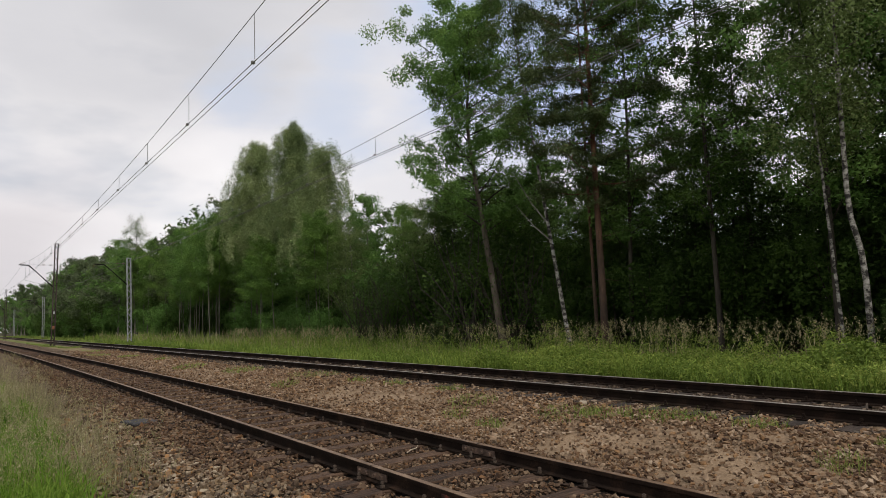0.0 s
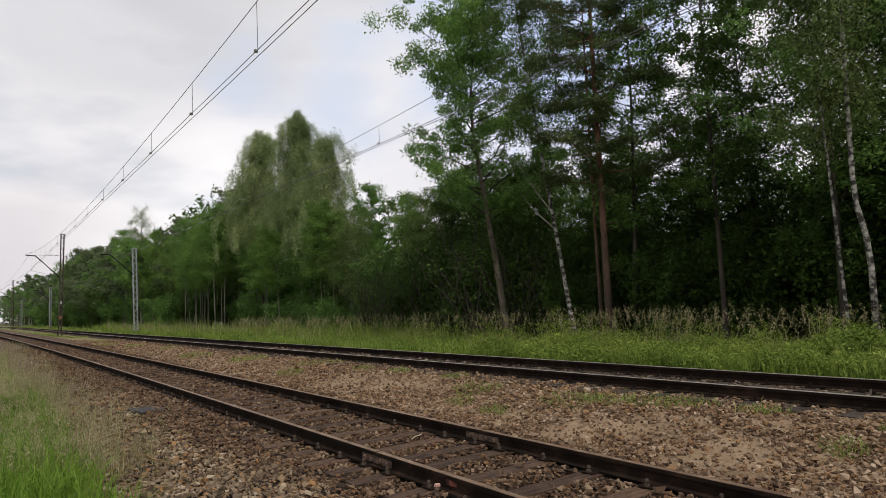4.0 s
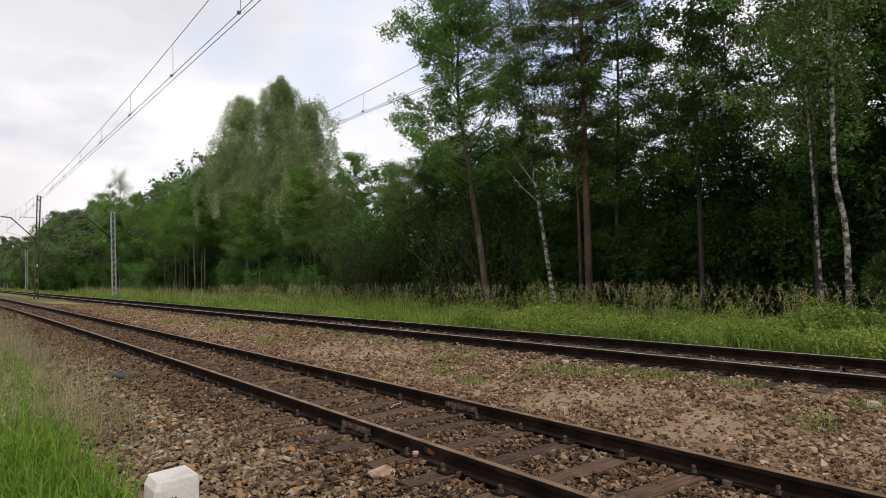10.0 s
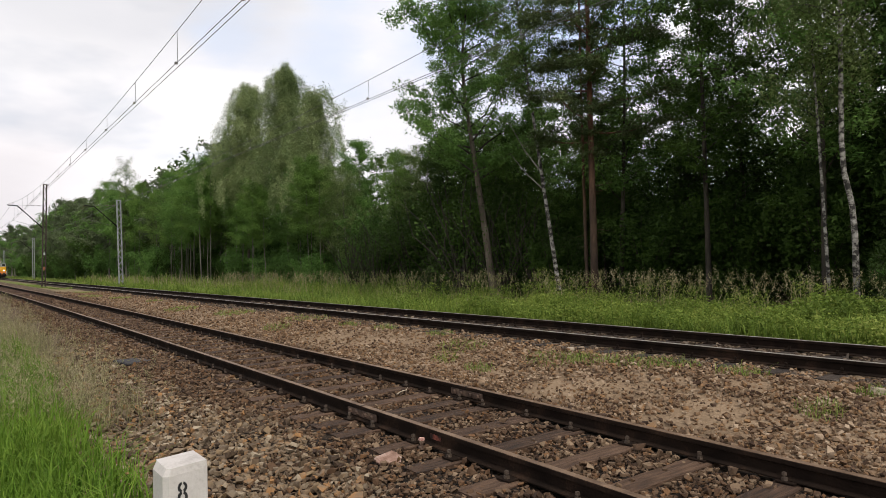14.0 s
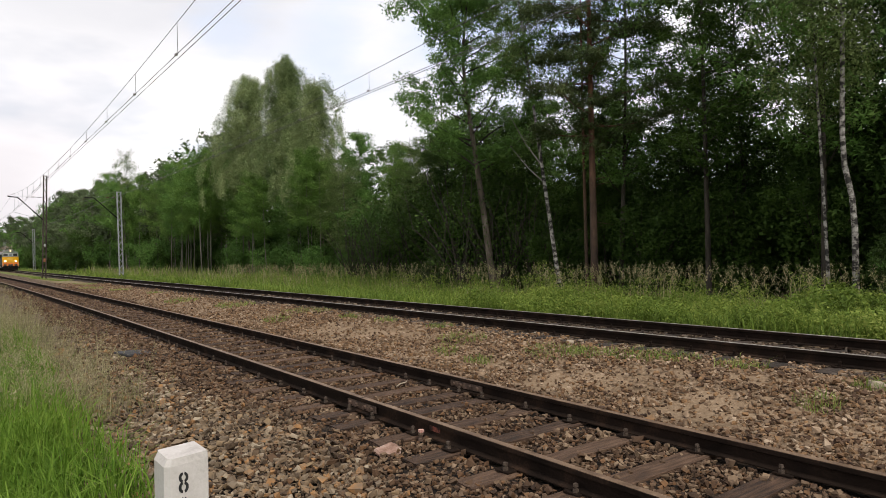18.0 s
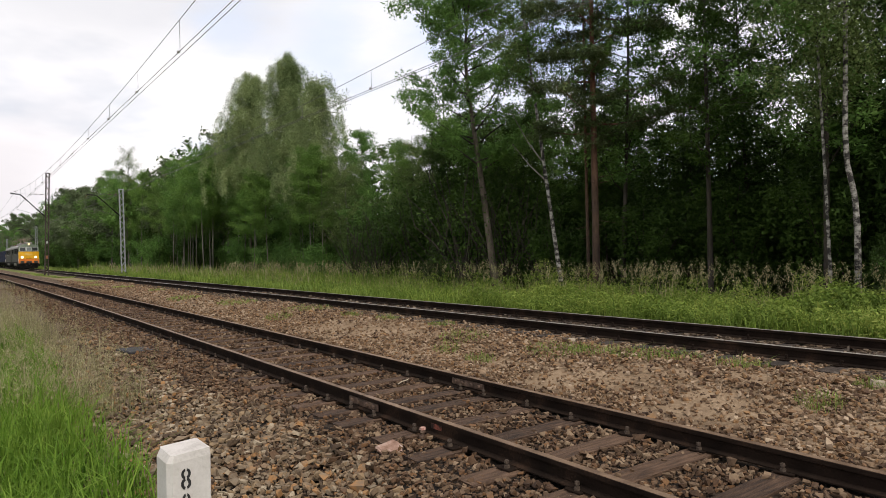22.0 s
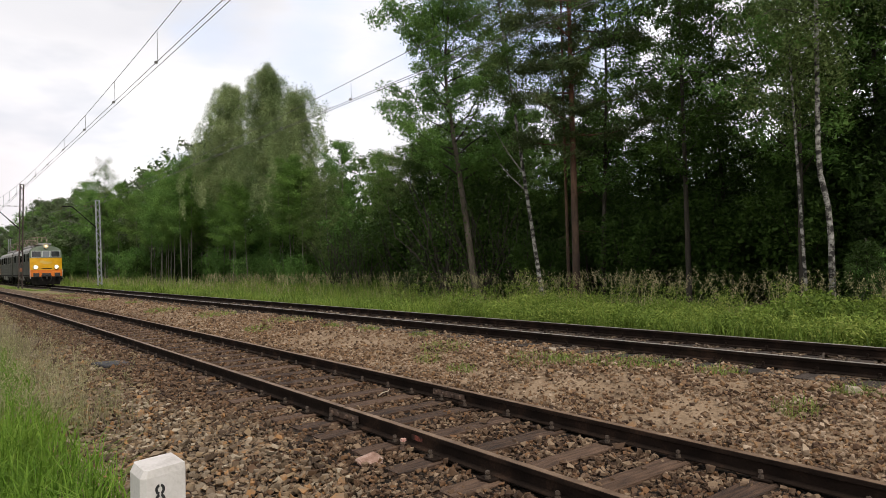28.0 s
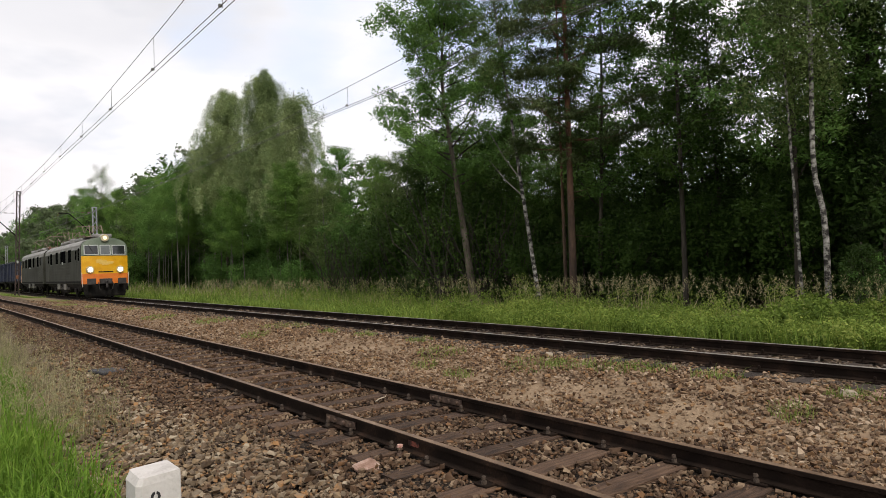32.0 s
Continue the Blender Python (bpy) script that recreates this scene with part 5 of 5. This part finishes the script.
BUSH = [bush_mesh(3.2, 1.6, 91 + i, 5500, 0.07, f) for i, f in enumerate(("leaf_shaded", "leaf_broad", "leaf_light"))]
BUSH += [bush_mesh(3.4, 1.7, 191 + i, 900, 0.055, "leaf_shaded", 22) for i in range(2)]

# the trees that stand out at the forest's edge
plant("broadleaf_tree", grow("broad", 13.4, 3.3, 0.34, 7, 33000, 0.07, 0.14, "bark_brown", "leaf_light", bends=((0.1, 2.7, 0.0), (0.0, -1.9, 0.6), (0.0, -3.2, 0.7)), clump=0.23, limbs=40, wobble=0.3), "tall broadleaf tree with a leaning grey trunk and open crown", "tree", "", 15.6, 17.93)
leaning_birch = plant("silver_birch", grow("birch", 15.5, 1.6, 0.45, 9, 9500, 0.05, 0.068, "bark_birch", "leaf_birch", bends=((0.2, 2.64, 0.0),), clump=0.2, limbs=30, wobble=0.25), "slender leaning silver birch with white bark", "tree", "", 15.5, 14.62)
for z0, rise in ((4.45, 2.1), (3.9, 1.45)):
    y0 = 0.17 * z0
    part("bare_limb", Shape().tube([(0.05, y0, z0), (0.0, y0 + 0.75, z0 + rise * 0.42), (-0.05, y0 + 1.55, z0 + rise)], [0.028, 0.02, 0.008], 6), "bark_grey", leaning_birch, "thin pale bare limb")
plant("scots_pine", grow("pine", 17, 2.6, 0.27, 5, 32000, 0.085, 0.12, "bark_pine", "needle", clump=0.24, limbs=38, wobble=0.25), "tall pine with a reddish trunk and dark needles", "tree", "", 15.6, 13.36)
plant("silver_birch", grow("birch", 15, 1.9, 0.42, 13, 12000, 0.05, 0.066, "bark_birch", "leaf_birch", bends=((0.0, 3.0, 0.168), (0.0, -3.3, 0.24)), clump=0.2, limbs=30, wobble=0.12), "silver birch with a crooked white trunk", "tree", "", 15.5, 6.13)
plant("silver_birch", grow("birch", 13, 1.3, 0.36, 17, 9000, 0.05, 0.034, "bark_birch", "leaf_birch", bends=((0.0, 0.45, 0.0),), clump=0.2, limbs=22, wobble=0.3), "thin silver birch with patchy bark", "tree", "", 15.6, 6.69)
plant("silver_birch", grow("great", 14.5, 2.35, 0.42, 19, 50000, 0.062, 0.11, "bark_brown", "leaf_weeping", clump=0.17, limbs=64), "large silver birch with a broad drooping crown", "tree", "", 17.2, 39.8)
plant("silver_birch", grow("great", 14.7, 2.7, 0.42, 23, 44000, 0.066, 0.1, "bark_brown", "leaf_weeping", clump=0.18, limbs=60), "silver birch with a drooping crown", "tree", "", 16.8, 45.5)
plant("silver_birch", grow("great", 12.2, 2.3, 0.42, 27, 26000, 0.06, 0.08, "bark_brown", "leaf_weeping", clump=0.16, limbs=48), "smaller silver birch beside the large one", "tree", "", 17.4, 35.0)
plant("silver_birch", grow("birch", 15.5, 2.2, 0.4, 29, 4500, 0.07, 0.12, "bark_birch", "leaf_birch", clump=0.3, limbs=40), "sparse half-bare birch rising over the wood", "tree", "", 17.5, 90)
plant("young_tree", POLE[1], "young broadleaf tree in the thicket beside the large birch", "tree", "young forest trees", 18.0, 32.0, 0.72, 20)
plant("silver_birch", BIRCH[0], "small silver birch in the thicket", "tree", "forest birches", 18.6, 29.4, 0.5, 200)
plant("young_tree", POLE[0], "young broadleaf tree in the thicket beside the large birch", "tree", "young forest trees", 17.6, 27.2, 0.6, 140)
plant("broadleaf_tree", BROAD[1], "broadleaf tree behind the leaning birch, its leaf colour darkened for shade", "tree", "forest broadleaf trees", 18.6, 15.9, 0.5, 40)
plant("broadleaf_tree", BROAD[0], "broadleaf tree behind the leaning birch", "tree", "forest broadleaf trees", 20.5, 19.0, 0.5, 130)
plant("spruce", SPRUCE[0], "dark spruce with low boughs at the forest edge", "tree", "forest spruces", 17.3, 5.6, 0.6, 80)
plant("young_spruce", grow("spruce", 1.95, 1.35, 0.12, 77, 8000, 0.034, 0.045, "bark_dark", "needle_fresh", clump=0.11, limbs=40), "young spreading spruce with fresh green boughs at the forest edge", "tree", "", 15.1, 5.25)
plant("juniper", grow("spruce", 2.3, 2.5, 0.1, 75, 5000, 0.07, 0.06, "bark_dark", "needle", clump=0.16, limbs=34), "low spreading dark conifer at the forest edge", "shrub", "", 16.4, 22.3)
plant("scots_pine", PINE[0], "slim pine at the forest edge", "tree", "forest pines", 16.1, 14.1, 0.6, 200, tall=1.5)

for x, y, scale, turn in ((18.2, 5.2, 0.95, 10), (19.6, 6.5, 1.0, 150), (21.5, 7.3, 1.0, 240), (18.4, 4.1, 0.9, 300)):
    plant("broadleaf_tree", BROAD[3], "dense broadleaf tree behind the crooked birch, its leaf colour darkened for shade", "tree", "forest broadleaf trees", x, y, scale, turn)


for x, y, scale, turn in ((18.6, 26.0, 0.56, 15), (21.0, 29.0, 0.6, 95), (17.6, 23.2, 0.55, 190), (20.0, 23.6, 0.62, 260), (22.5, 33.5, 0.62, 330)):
    plant("broadleaf_tree", BROAD[1], "low broadleaf tree in the thicket, its leaf colour darkened for shade", "tree", "forest broadleaf trees", x, y, scale, turn)

wild = random.Random(77)
LABEL = {"d": ("broadleaf_tree", "broadleaf tree deep in the forest, its leaf colour darkened for shade", "forest broadleaf trees"), "b": ("broadleaf_tree", "broadleaf tree with dense green leaves in the forest", "forest broadleaf trees"), "i": ("silver_birch", "silver birch with small drooping leaves in the forest", "forest birches"),
         "p": ("scots_pine", "pine with a bare reddish trunk in the forest", "forest pines"), "s": ("spruce", "dark spruce with low boughs in the forest", "forest spruces"),
         "f": ("broadleaf_tree", "broadleaf tree in the row far along the line", "far row trees"),
         "t": ("young_tree", "young broadleaf tree with a thin pale trunk at the forest edge", "young forest trees")}
KINDS = {"d": [BROAD[1], BROAD[3]], "b": BROAD, "i": BIRCH, "p": PINE, "s": SPRUCE, "t": POLE, "f": FAR}


def clearing(x, y):
    """Thin places in the tall wood where the sky shows through."""
    a = math.degrees(math.atan2(x, y))
    return abs(a - 63.9) < 2.2 or abs(a - 57.3) < 0.9


def forest_row(kinds, x0, x1, y0, y1, gap, h0, h1, skip=None):
    y = y0
    while y < y1:
        k = wild.choice(kinds)
        x = wild.uniform(x0, x1)
        proto = wild.choice(KINDS[k])
        nominal = {"d": 13, "b": 13, "i": 15, "p": 16, "s": 9, "t": 12, "f": 13}[k]
        high = wild.uniform(h0, h1)
        turn = wild.uniform(0, 360)
        if skip is None or not skip(x, y):
            s = high / nominal
            name, label, group = LABEL[k]
            plant(name, proto, label, "tree", group, x, y, s ** 0.6, turn, tall=s ** 0.4)
        y += gap * wild.uniform(0.7, 1.3)


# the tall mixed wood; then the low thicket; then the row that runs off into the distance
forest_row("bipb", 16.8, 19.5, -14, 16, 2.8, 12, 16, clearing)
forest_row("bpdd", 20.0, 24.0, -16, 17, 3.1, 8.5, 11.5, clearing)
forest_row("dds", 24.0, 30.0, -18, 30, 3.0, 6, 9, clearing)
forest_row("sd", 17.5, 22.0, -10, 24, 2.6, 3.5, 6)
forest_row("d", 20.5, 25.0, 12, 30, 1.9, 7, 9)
forest_row("bid", 16.5, 20.0, 20, 34, 1.9, 6.0, 7.8)
forest_row("bi", 20.5, 26.0, 24, 44, 2.8, 6.5, 8.5)
forest_row("t", 15.3, 16.8, 33, 46, 1.25, 6.0, 8.0)
forest_row("t", 15.6, 18.0, 46, 66, 1.25, 8, 11)
forest_row("tit", 15.4, 19.0, 52, 84, 2.0, 9, 12)
forest_row("fbf", 18.5, 24.0, 50, 100, 3.0, 10, 12.5)
forest_row("ftf", 15.4, 19.0, 84, 150, 2.4, 10, 13)
forest_row("f", 15.5, 22.0, 110, 240, 4.0, 11.5, 15)
forest_row("f", 14.5, 24.0, 240, 420, 8.0, 14, 17)
# the wood on the other side of the line
forest_row("f", -12.0, -5.5, 14, 150, 5.0, 9, 13)


def scatter_bushes(x0, x1, y0, y1, gap, s0, s1, which):
    y = y0
    while y < y1:
        x = wild.uniform(x0, x1)
        plant("bush", BUSH[wild.choice(which)], "leafy shrub in the forest undergrowth", "shrub", "undergrowth shrubs", x, y, wild.uniform(s0, s1), wild.uniform(0, 360))
        y += gap * wild.uniform(0.7, 1.3)


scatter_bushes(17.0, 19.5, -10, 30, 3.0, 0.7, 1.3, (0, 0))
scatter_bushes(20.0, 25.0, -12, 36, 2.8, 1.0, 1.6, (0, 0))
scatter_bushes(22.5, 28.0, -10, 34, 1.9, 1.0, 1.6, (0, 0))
scatter_bushes(17.5, 19.0, 19, 32, 2.0, 1.0, 1.7, (0, 1))
scatter_bushes(15.9, 17.2, 17, 30, 1.5, 1.0, 1.7, (3, 3, 4))
scatter_bushes(15.7, 17.3, 31, 48, 1.9, 0.6, 1.0, (1, 2))
scatter_bushes(18.0, 21.0, 33, 80, 1.6, 0.8, 1.4, (0, 0, 1))
scatter_bushes(19.0, 24.0, 46, 110, 2.2, 1.2, 1.9, (0, 1))
scatter_bushes(15.8, 19.0, 74, 130, 3.4, 0.9, 1.6, (1, 0, 2))
scatter_bushes(15.6, 19.5, 96, 230, 3.6, 1.3, 2.2, (0, 1))
plant("bush", BUSH[1], "low leafy shrub under the birches", "shrub", "undergrowth shrubs", 15.6, 5.0, 0.5, 30)
plant("bush", BUSH[0], "leafy shrub deep in the forest undergrowth", "shrub", "undergrowth shrubs", 19.3, 11.5, 1.2, 75)
plant("bush", BUSH[0], "leafy shrub deep in the forest undergrowth", "shrub", "undergrowth shrubs", 23.0, 13.9, 1.4, 15)
for x, y, scale in ((19.4, 6.5, 1.5), (21.2, 7.6, 1.7), (18.9, 5.4, 1.4), (22.5, 8.6, 1.7)):
    plant("bush", BUSH[0], "leafy shrub deep in the forest undergrowth", "shrub", "undergrowth shrubs", x, y, scale, 40 * x)
plant("bush", BUSH[2], "bright green leafy shrub at the forest edge", "shrub", "undergrowth shrubs", 15.4, 3.6, 0.48, 110)


def far_wood(name, x0, x1, y0, y1, count, height, seed, label, size=0.35):
    """Distant dense wood: many clumps of leaves over a ragged volume."""
    rng = np.random.default_rng(seed)
    tops = np.stack([rng.uniform(x0, x1, count), rng.uniform(y0, y1, count), height * rng.uniform(0.75, 1.1, count)], 1)
    c = []
    for x, y, h in tops:
        k = 26
        t = rng.random(k) ** 0.7
        rad = 2.4 * np.sin(np.pi * np.clip(0.15 + 0.8 * t, 0, 1))
        a = rng.uniform(0, 6.28, k)
        c.append(np.stack([x + rad * np.cos(a), y + rad * np.sin(a), h * t], 1))
    c = np.concatenate(c)
    V = leaf_quads(rng, c, len(c) * (14 if size < 0.2 else 7), 0.45, size)
    return tagged(new(name, quads(name, V, "leaf_shaded", 3)), label, "forest", kind="stuff")


far_wood("distant_wood", 26, 44, -24, 70, 120, 8.0, 201, "dense wood behind the forest edge, its leaf colour darkened for shade", 0.19)
far_wood("distant_wood", 20.5, 50, 66, 300, 250, 16, 202, "dense green wood along the line", 0.35)
far_wood("distant_wood", 20, 36, 95, 420, 170, 6.5, 204, "low dense growth under the far trees", 0.34)
far_wood("distant_wood", -70, 60, 440, 580, 130, 20, 203, "far wood closing the view along the line", 0.7)


# ---------------------------------------------------------------- grass
def blades(name, spots, height, width, mat, label, seed, lean=0.35):
    """Grass: bent tapering blades, each in two pieces."""
    rng = np.random.default_rng(seed)
    P = np.asarray(spots)
    n = len(P)
    a = rng.uniform(0, 6.28, n)
    h = height * np.exp(rng.normal(0, 0.28, n)) * P[:, 3]
    w = width * rng.uniform(0.6, 1.3, n) * (1 + np.maximum(0, P[:, 1] - 12) * 0.025)
    d = np.stack([np.cos(a), np.sin(a), np.zeros(n)], 1)
    side = np.stack([-np.sin(a), np.cos(a), np.zeros(n)], 1) * (w / 2)[:, None]
    l = (lean * rng.uniform(0.2, 1.3, n) * h)[:, None]
    b = P[:, :3]
    m = b + d * l * 0.35 + np.stack([0 * h, 0 * h, h * 0.62], 1)
    t = b + d * l + np.stack([0 * h, 0 * h, h * (1 - 0.25 * lean)], 1)
    V = np.stack([b - side, b + side, m + side * 0.75, m - side * 0.75, m - side * 0.75, m + side * 0.75, t + side * 0.12, t - side * 0.12], 1).reshape(-1, 3)
    return tagged(new(name, quads(name, V, mat)), label, "grass", kind="stuff")


def spots_in(count, x0, x1, y0, y1, seed, power=1.0, accept=None, clump=0.0):
    rng = random.Random(seed)
    out = []
    while len(out) < count:
        y = y0 + (y1 - y0) * rng.random() ** power
        x = rng.uniform(x0, x1)
        k = 0.75 + 0.5 * noise.noise(Vector((x * 0.8, y * 0.5, 4.0)))
        if accept and not accept(x, y, rng):
            continue
        out.append((x, y, ground_z(x, y) - 0.02, k))
    return out


def verge(x, y, rng):
    edge = 10.75 + 0.35 * noise.noise(Vector((1.0, y * 0.35, 0.5)))
    return x > edge


def near_bank(x, y, rng):
    if rng.random() > (x + 2.6) / 1.6 or rng.random() > (y - 1.3) / 1.1:
        return False
    edge = 1.25 + 0.3 * noise.noise(Vector((3.0, y * 0.5, 0.5))) + 0.02 * max(0, y - 8)
    return x < edge - 0.5 * rng.random() ** 2 and (y > 4.3 or x < 0.62)


blades("verge_grass", spots_in(62000, 10.6, 15.4, -3, 75, 1, 1.7, verge), 0.5, 0.017, "grass_verge", "long green grass of the verge", 1, 0.75)
blades("verge_grass", spots_in(9000, 10.8, 16.0, 75, 260, 2, 1.3), 0.5, 0.03, "grass", "long green grass far along the verge", 2, 0.6)
blades("verge_grass", spots_in(9000, 13.2, 16.2, 24, 100, 18, 1.2), 0.95, 0.016, "grass_verge", "rank tall grass along the foot of the wood", 18, 0.4)
blades("reeds", spots_in(5000, 13.4, 16.0, 30, 95, 19, 1.2), 0.95, 0.016, "dry_grass", "tall dry reed-like grass along the foot of the wood", 19, 0.3)
blades("reeds", spots_in(4600, 13.6, 16.0, -3, 36, 3, 1.3, lambda x, y, r: noise.noise(Vector((x * 0.9, y * 0.8, 6.0))) > -0.12), 0.85, 0.013, "dry_grass", "tall dry reed-like grass at the forest edge", 3, 0.6)
blades("bank_grass", spots_in(34000, -2.6, 1.7, 1.5, 18, 4, 1.7, near_bank), 0.44, 0.011, "grass_bank", "fresh green grass on the bank", 4, 0.85)
blades("bank_grass", spots_in(14000, -6, 1.3, -8, 2.4, 7), 0.34, 0.011, "grass_bank", "green grass of the bank behind the post", 7, 0.8)
blades("bank_grass", spots_in(3600, -1.5, 2.6, 9, 60, 5, 1.6, lambda x, y, r: x < 1.9 + 0.4 * r.random() - 0.015 * y), 0.5, 0.007, "dry_grass", "dry seeding grass on the bank", 5, 0.35)
blades("bank_grass", spots_in(4200, 0.3, 2.3, 8.5, 26, 15, 1.3, lambda x, y, r: x < 1.5 + 0.6 * r.random() and noise.noise(Vector((x * 1.3, y * 0.9, 2.0))) > -0.25), 0.4, 0.006, "dry_grass", "tan seeding grass at the edge of the bank", 15, 0.6)
blades("bank_grass", spots_in(7000, -9, -2.2, 0.5, 15, 10, 1.2), 0.4, 0.013, "grass_bank", "green grass of the bank away from the track", 10, 0.8)
blades("bank_grass", spots_in(6000, -14, 1.2, 14, 90, 6, 1.6), 0.5, 0.02, "grass", "green grass of the bank farther off", 6, 0.5)


def tuft_spots(centres, per, rad, seed):
    rng = random.Random(seed)
    out = []
    for x, y, k in centres:
        for _ in range(int(per * k)):
            a, d = rng.uniform(0, 6.28), rad * k * math.sqrt(rng.random())
            px, py = x + d * math.cos(a), y + d * math.sin(a) * 1.5
            out.append((px, py, ground_z(px, py), 0.7 + 0.5 * rng.random()))
    return out


TUFTS = [(7.7, 16.7, 1.5), (6.6, 16.1, 0.9), (7.7, 14.2, 0.6), (7.8, 12.7, 0.6), (7.9, 10.8, 0.6), (7.2, 9.2, 0.9), (6.6, 8.9, 0.5), (6.5, 7.9, 0.5), (7.2, 7.0, 0.9), (7.4, 6.5, 0.8), (7.6, 5.8, 0.9), (7.8, 5.4, 0.7), (7.8, 4.4, 0.6), (6.9, 3.1, 0.4), (7.6, 2.8, 0.5), (6.8, 25.4, 1.5), (7.3, 21.1, 1.5), (7.0, 37.4, 1.3), (7.4, 32.0, 0.9), (7.3, 62.9, 2.2), (6.2, 41, 1.6), (7.0, 49, 1.8), (6.4, 68, 2.4), (6.6, 80, 3.0)]
blades("grass_tufts", tuft_spots(TUFTS, 300, 0.4, 9), 0.1, 0.008, "grass", "small grass tufts between the tracks", 9, 0.9)


def weeds(name, spots, leaf, height, seed, label):
    rng = np.random.default_rng(seed)
    c = []
    for x, y, z, k in spots:
        n = 12
        t = rng.random(n)
        c.append(np.stack([x + rng.normal(0, 0.10, n), y + rng.normal(0, 0.10, n), z + height * k * (0.2 + 0.8 * t)], 1))
    c = np.concatenate(c)
    V = leaf_quads(rng, c, len(c) * 3, 0.06, leaf)
    return tagged(new(name, quads(name, V, "weed_leaf", 3)), label, "weeds", kind="stuff")


weeds("weeds", spots_in(1900, 10.9, 15.2, -3, 14, 12, 1.5, lambda x, y, r: noise.noise(Vector((x * 0.5, y * 0.4, 9.0))) > -0.2), 0.042, 0.72, 12, "leafy green weeds among the verge grass")
blades("verge_grass", spots_in(20000, 10.9, 15.4, 22, 90, 8, 1.3), 0.42, 0.018, "grass", "lighter yellow-green grass along the verge", 8, 0.6)
weeds("weeds", spots_in(520, 11.6, 15.4, -2, 6.5, 16, 1.0, lambda x, y, r: noise.noise(Vector((x * 0.7, y * 0.6, 5.0))) > -0.1), 0.055, 0.95, 16, "rank leafy weeds with yellow-green leaves in the verge")
weeds("weeds", spots_in(520, 13.6, 15.8, -2, 40, 13, 1.0), 0.034, 1.15, 13, "tall leafy weeds at the forest edge")


def seed_heads(name, spots, low, high, mat, seed, label, size=0.03):
    """Feathery heads of grasses that have gone to seed."""
    rng = np.random.default_rng(seed)
    c = []
    for x, y, z, k in spots:
        n = 7
        t = np.linspace(0, 1, n)
        a, tilt = rng.uniform(0, 6.28), rng.uniform(0.05, 0.3)
        h = rng.uniform(low, high)
        c.append(np.stack([x + tilt * t * 0.5 * math.cos(a), y + tilt * t * 0.5 * math.sin(a), z + h + 0.22 * t], 1))
    V = leaf_quads(rng, np.concatenate(c), 7 * len(spots) * 2, 0.022, size, 0.0, -1.5, 0.3)
    return tagged(new(name, quads(name, V, mat, 3)), label, "grass", kind="stuff")


weeds("weeds", [(14.7 + 0.25 * math.sin(7 * k), 14.3 + 0.045 * k, ground_z(14.7, 14.5), 0.8 + 0.3 * math.sin(3 * k)) for k in range(14)], 0.04, 1.3, 14, "bright leafy weed at the foot of the birch")
weeds("weeds", [(13.9 + 0.3 * math.sin(5 * k), 2.2 + 0.06 * k, ground_z(13.9, 2.5), 0.8 + 0.3 * math.sin(3 * k)) for k in range(16)], 0.045, 1.25, 15, "bright leafy weeds standing over the verge grass")
blades("tall_stalks", [(1.62, 13.6, ground_z(1.62, 13.6), 1.0), (1.78, 14.0, ground_z(1.78, 14.0), 1.1), (2.05, 13.0, ground_z(2.05, 13.0), 0.9), (1.5, 12.2, ground_z(1.5, 12.2), 0.8)], 0.75, 0.012, "dry_grass", "single tall dry grass stalks beside the siding", 31, 0.3)
seed_heads("reed_heads", spots_in(1400, 13.4, 15.9, -3, 45, 21, 1.3, lambda x, y, r: noise.noise(Vector((x * 0.9, y * 0.8, 6.0))) > -0.12), 0.75, 1.15, "dry_grass", 21, "pale feathery heads of the reeds")
seed_heads("grass_heads", spots_in(1700, -0.5, 2.3, 8, 40, 22, 1.4, lambda x, y, r: x < 1.75 + 0.5 * r.random()), 0.3, 0.6, "dry_grass", 22, "pale seed heads of the bank grass", 0.018)
seed_heads("verge_heads", spots_in(1500, 11.0, 15.0, -3, 40, 23, 1.3), 0.35, 0.6, "weed_leaf", 23, "yellow-green heads of the verge grass", 0.025)
seed_heads("verge_heads", spots_in(1500, 10.9, 13.2, -3, 26, 24, 1.4), 0.12, 0.45, "weed_leaf", 24, "small yellow-green flower heads in the verge", 0.03)


# ---------------------------------------------------------------- movement
TRAIN = [(0.0, 320.0), (6.0, 263.6), (14.0, 188.0), (17.0, 162.0), (19.0, 144.6), (22.0, 119.2), (25.0, 95.0), (28.0, 73.5), (30.0, 59.6), (32.0, 46.2)]


def train_y(t):
    for (t0, y0), (t1, y1) in zip(TRAIN, TRAIN[1:]):
        if t <= t1:
            return y0 + (y1 - y0) * (t - t0) / (t1 - t0)
    return TRAIN[-1][1]


def on_line(y, half, back=0):
    """The pose of a vehicle whose near end is at y and whose middle is half its length farther on."""
    return pose(main_x(y), y, RAIL_TOP, 0, 0, main_turn(y + half) + back)


def motions():
    times = [float(k) for k in range(33)]
    walk(lead, [(t, on_line(train_y(t), 7.6)) for t in times])
    walk(rear, [(t, on_line(train_y(t) + 31.6, -7.6, 180)) for t in times])
    for i, w in enumerate(wagons):
        walk(w, [(t, on_line(train_y(t) + 32.1 + 14.5 * i, 7.0)) for t in times])
    for w, y, radius in ROLLING[:8]:
        back = -1 if w.parent == rear else 1
        walk(w, [(k / 10, pose(0, y, radius, math.degrees(back * (TRAIN[0][1] - train_y(k / 10)) / radius))) for k in range(321)])


motions()
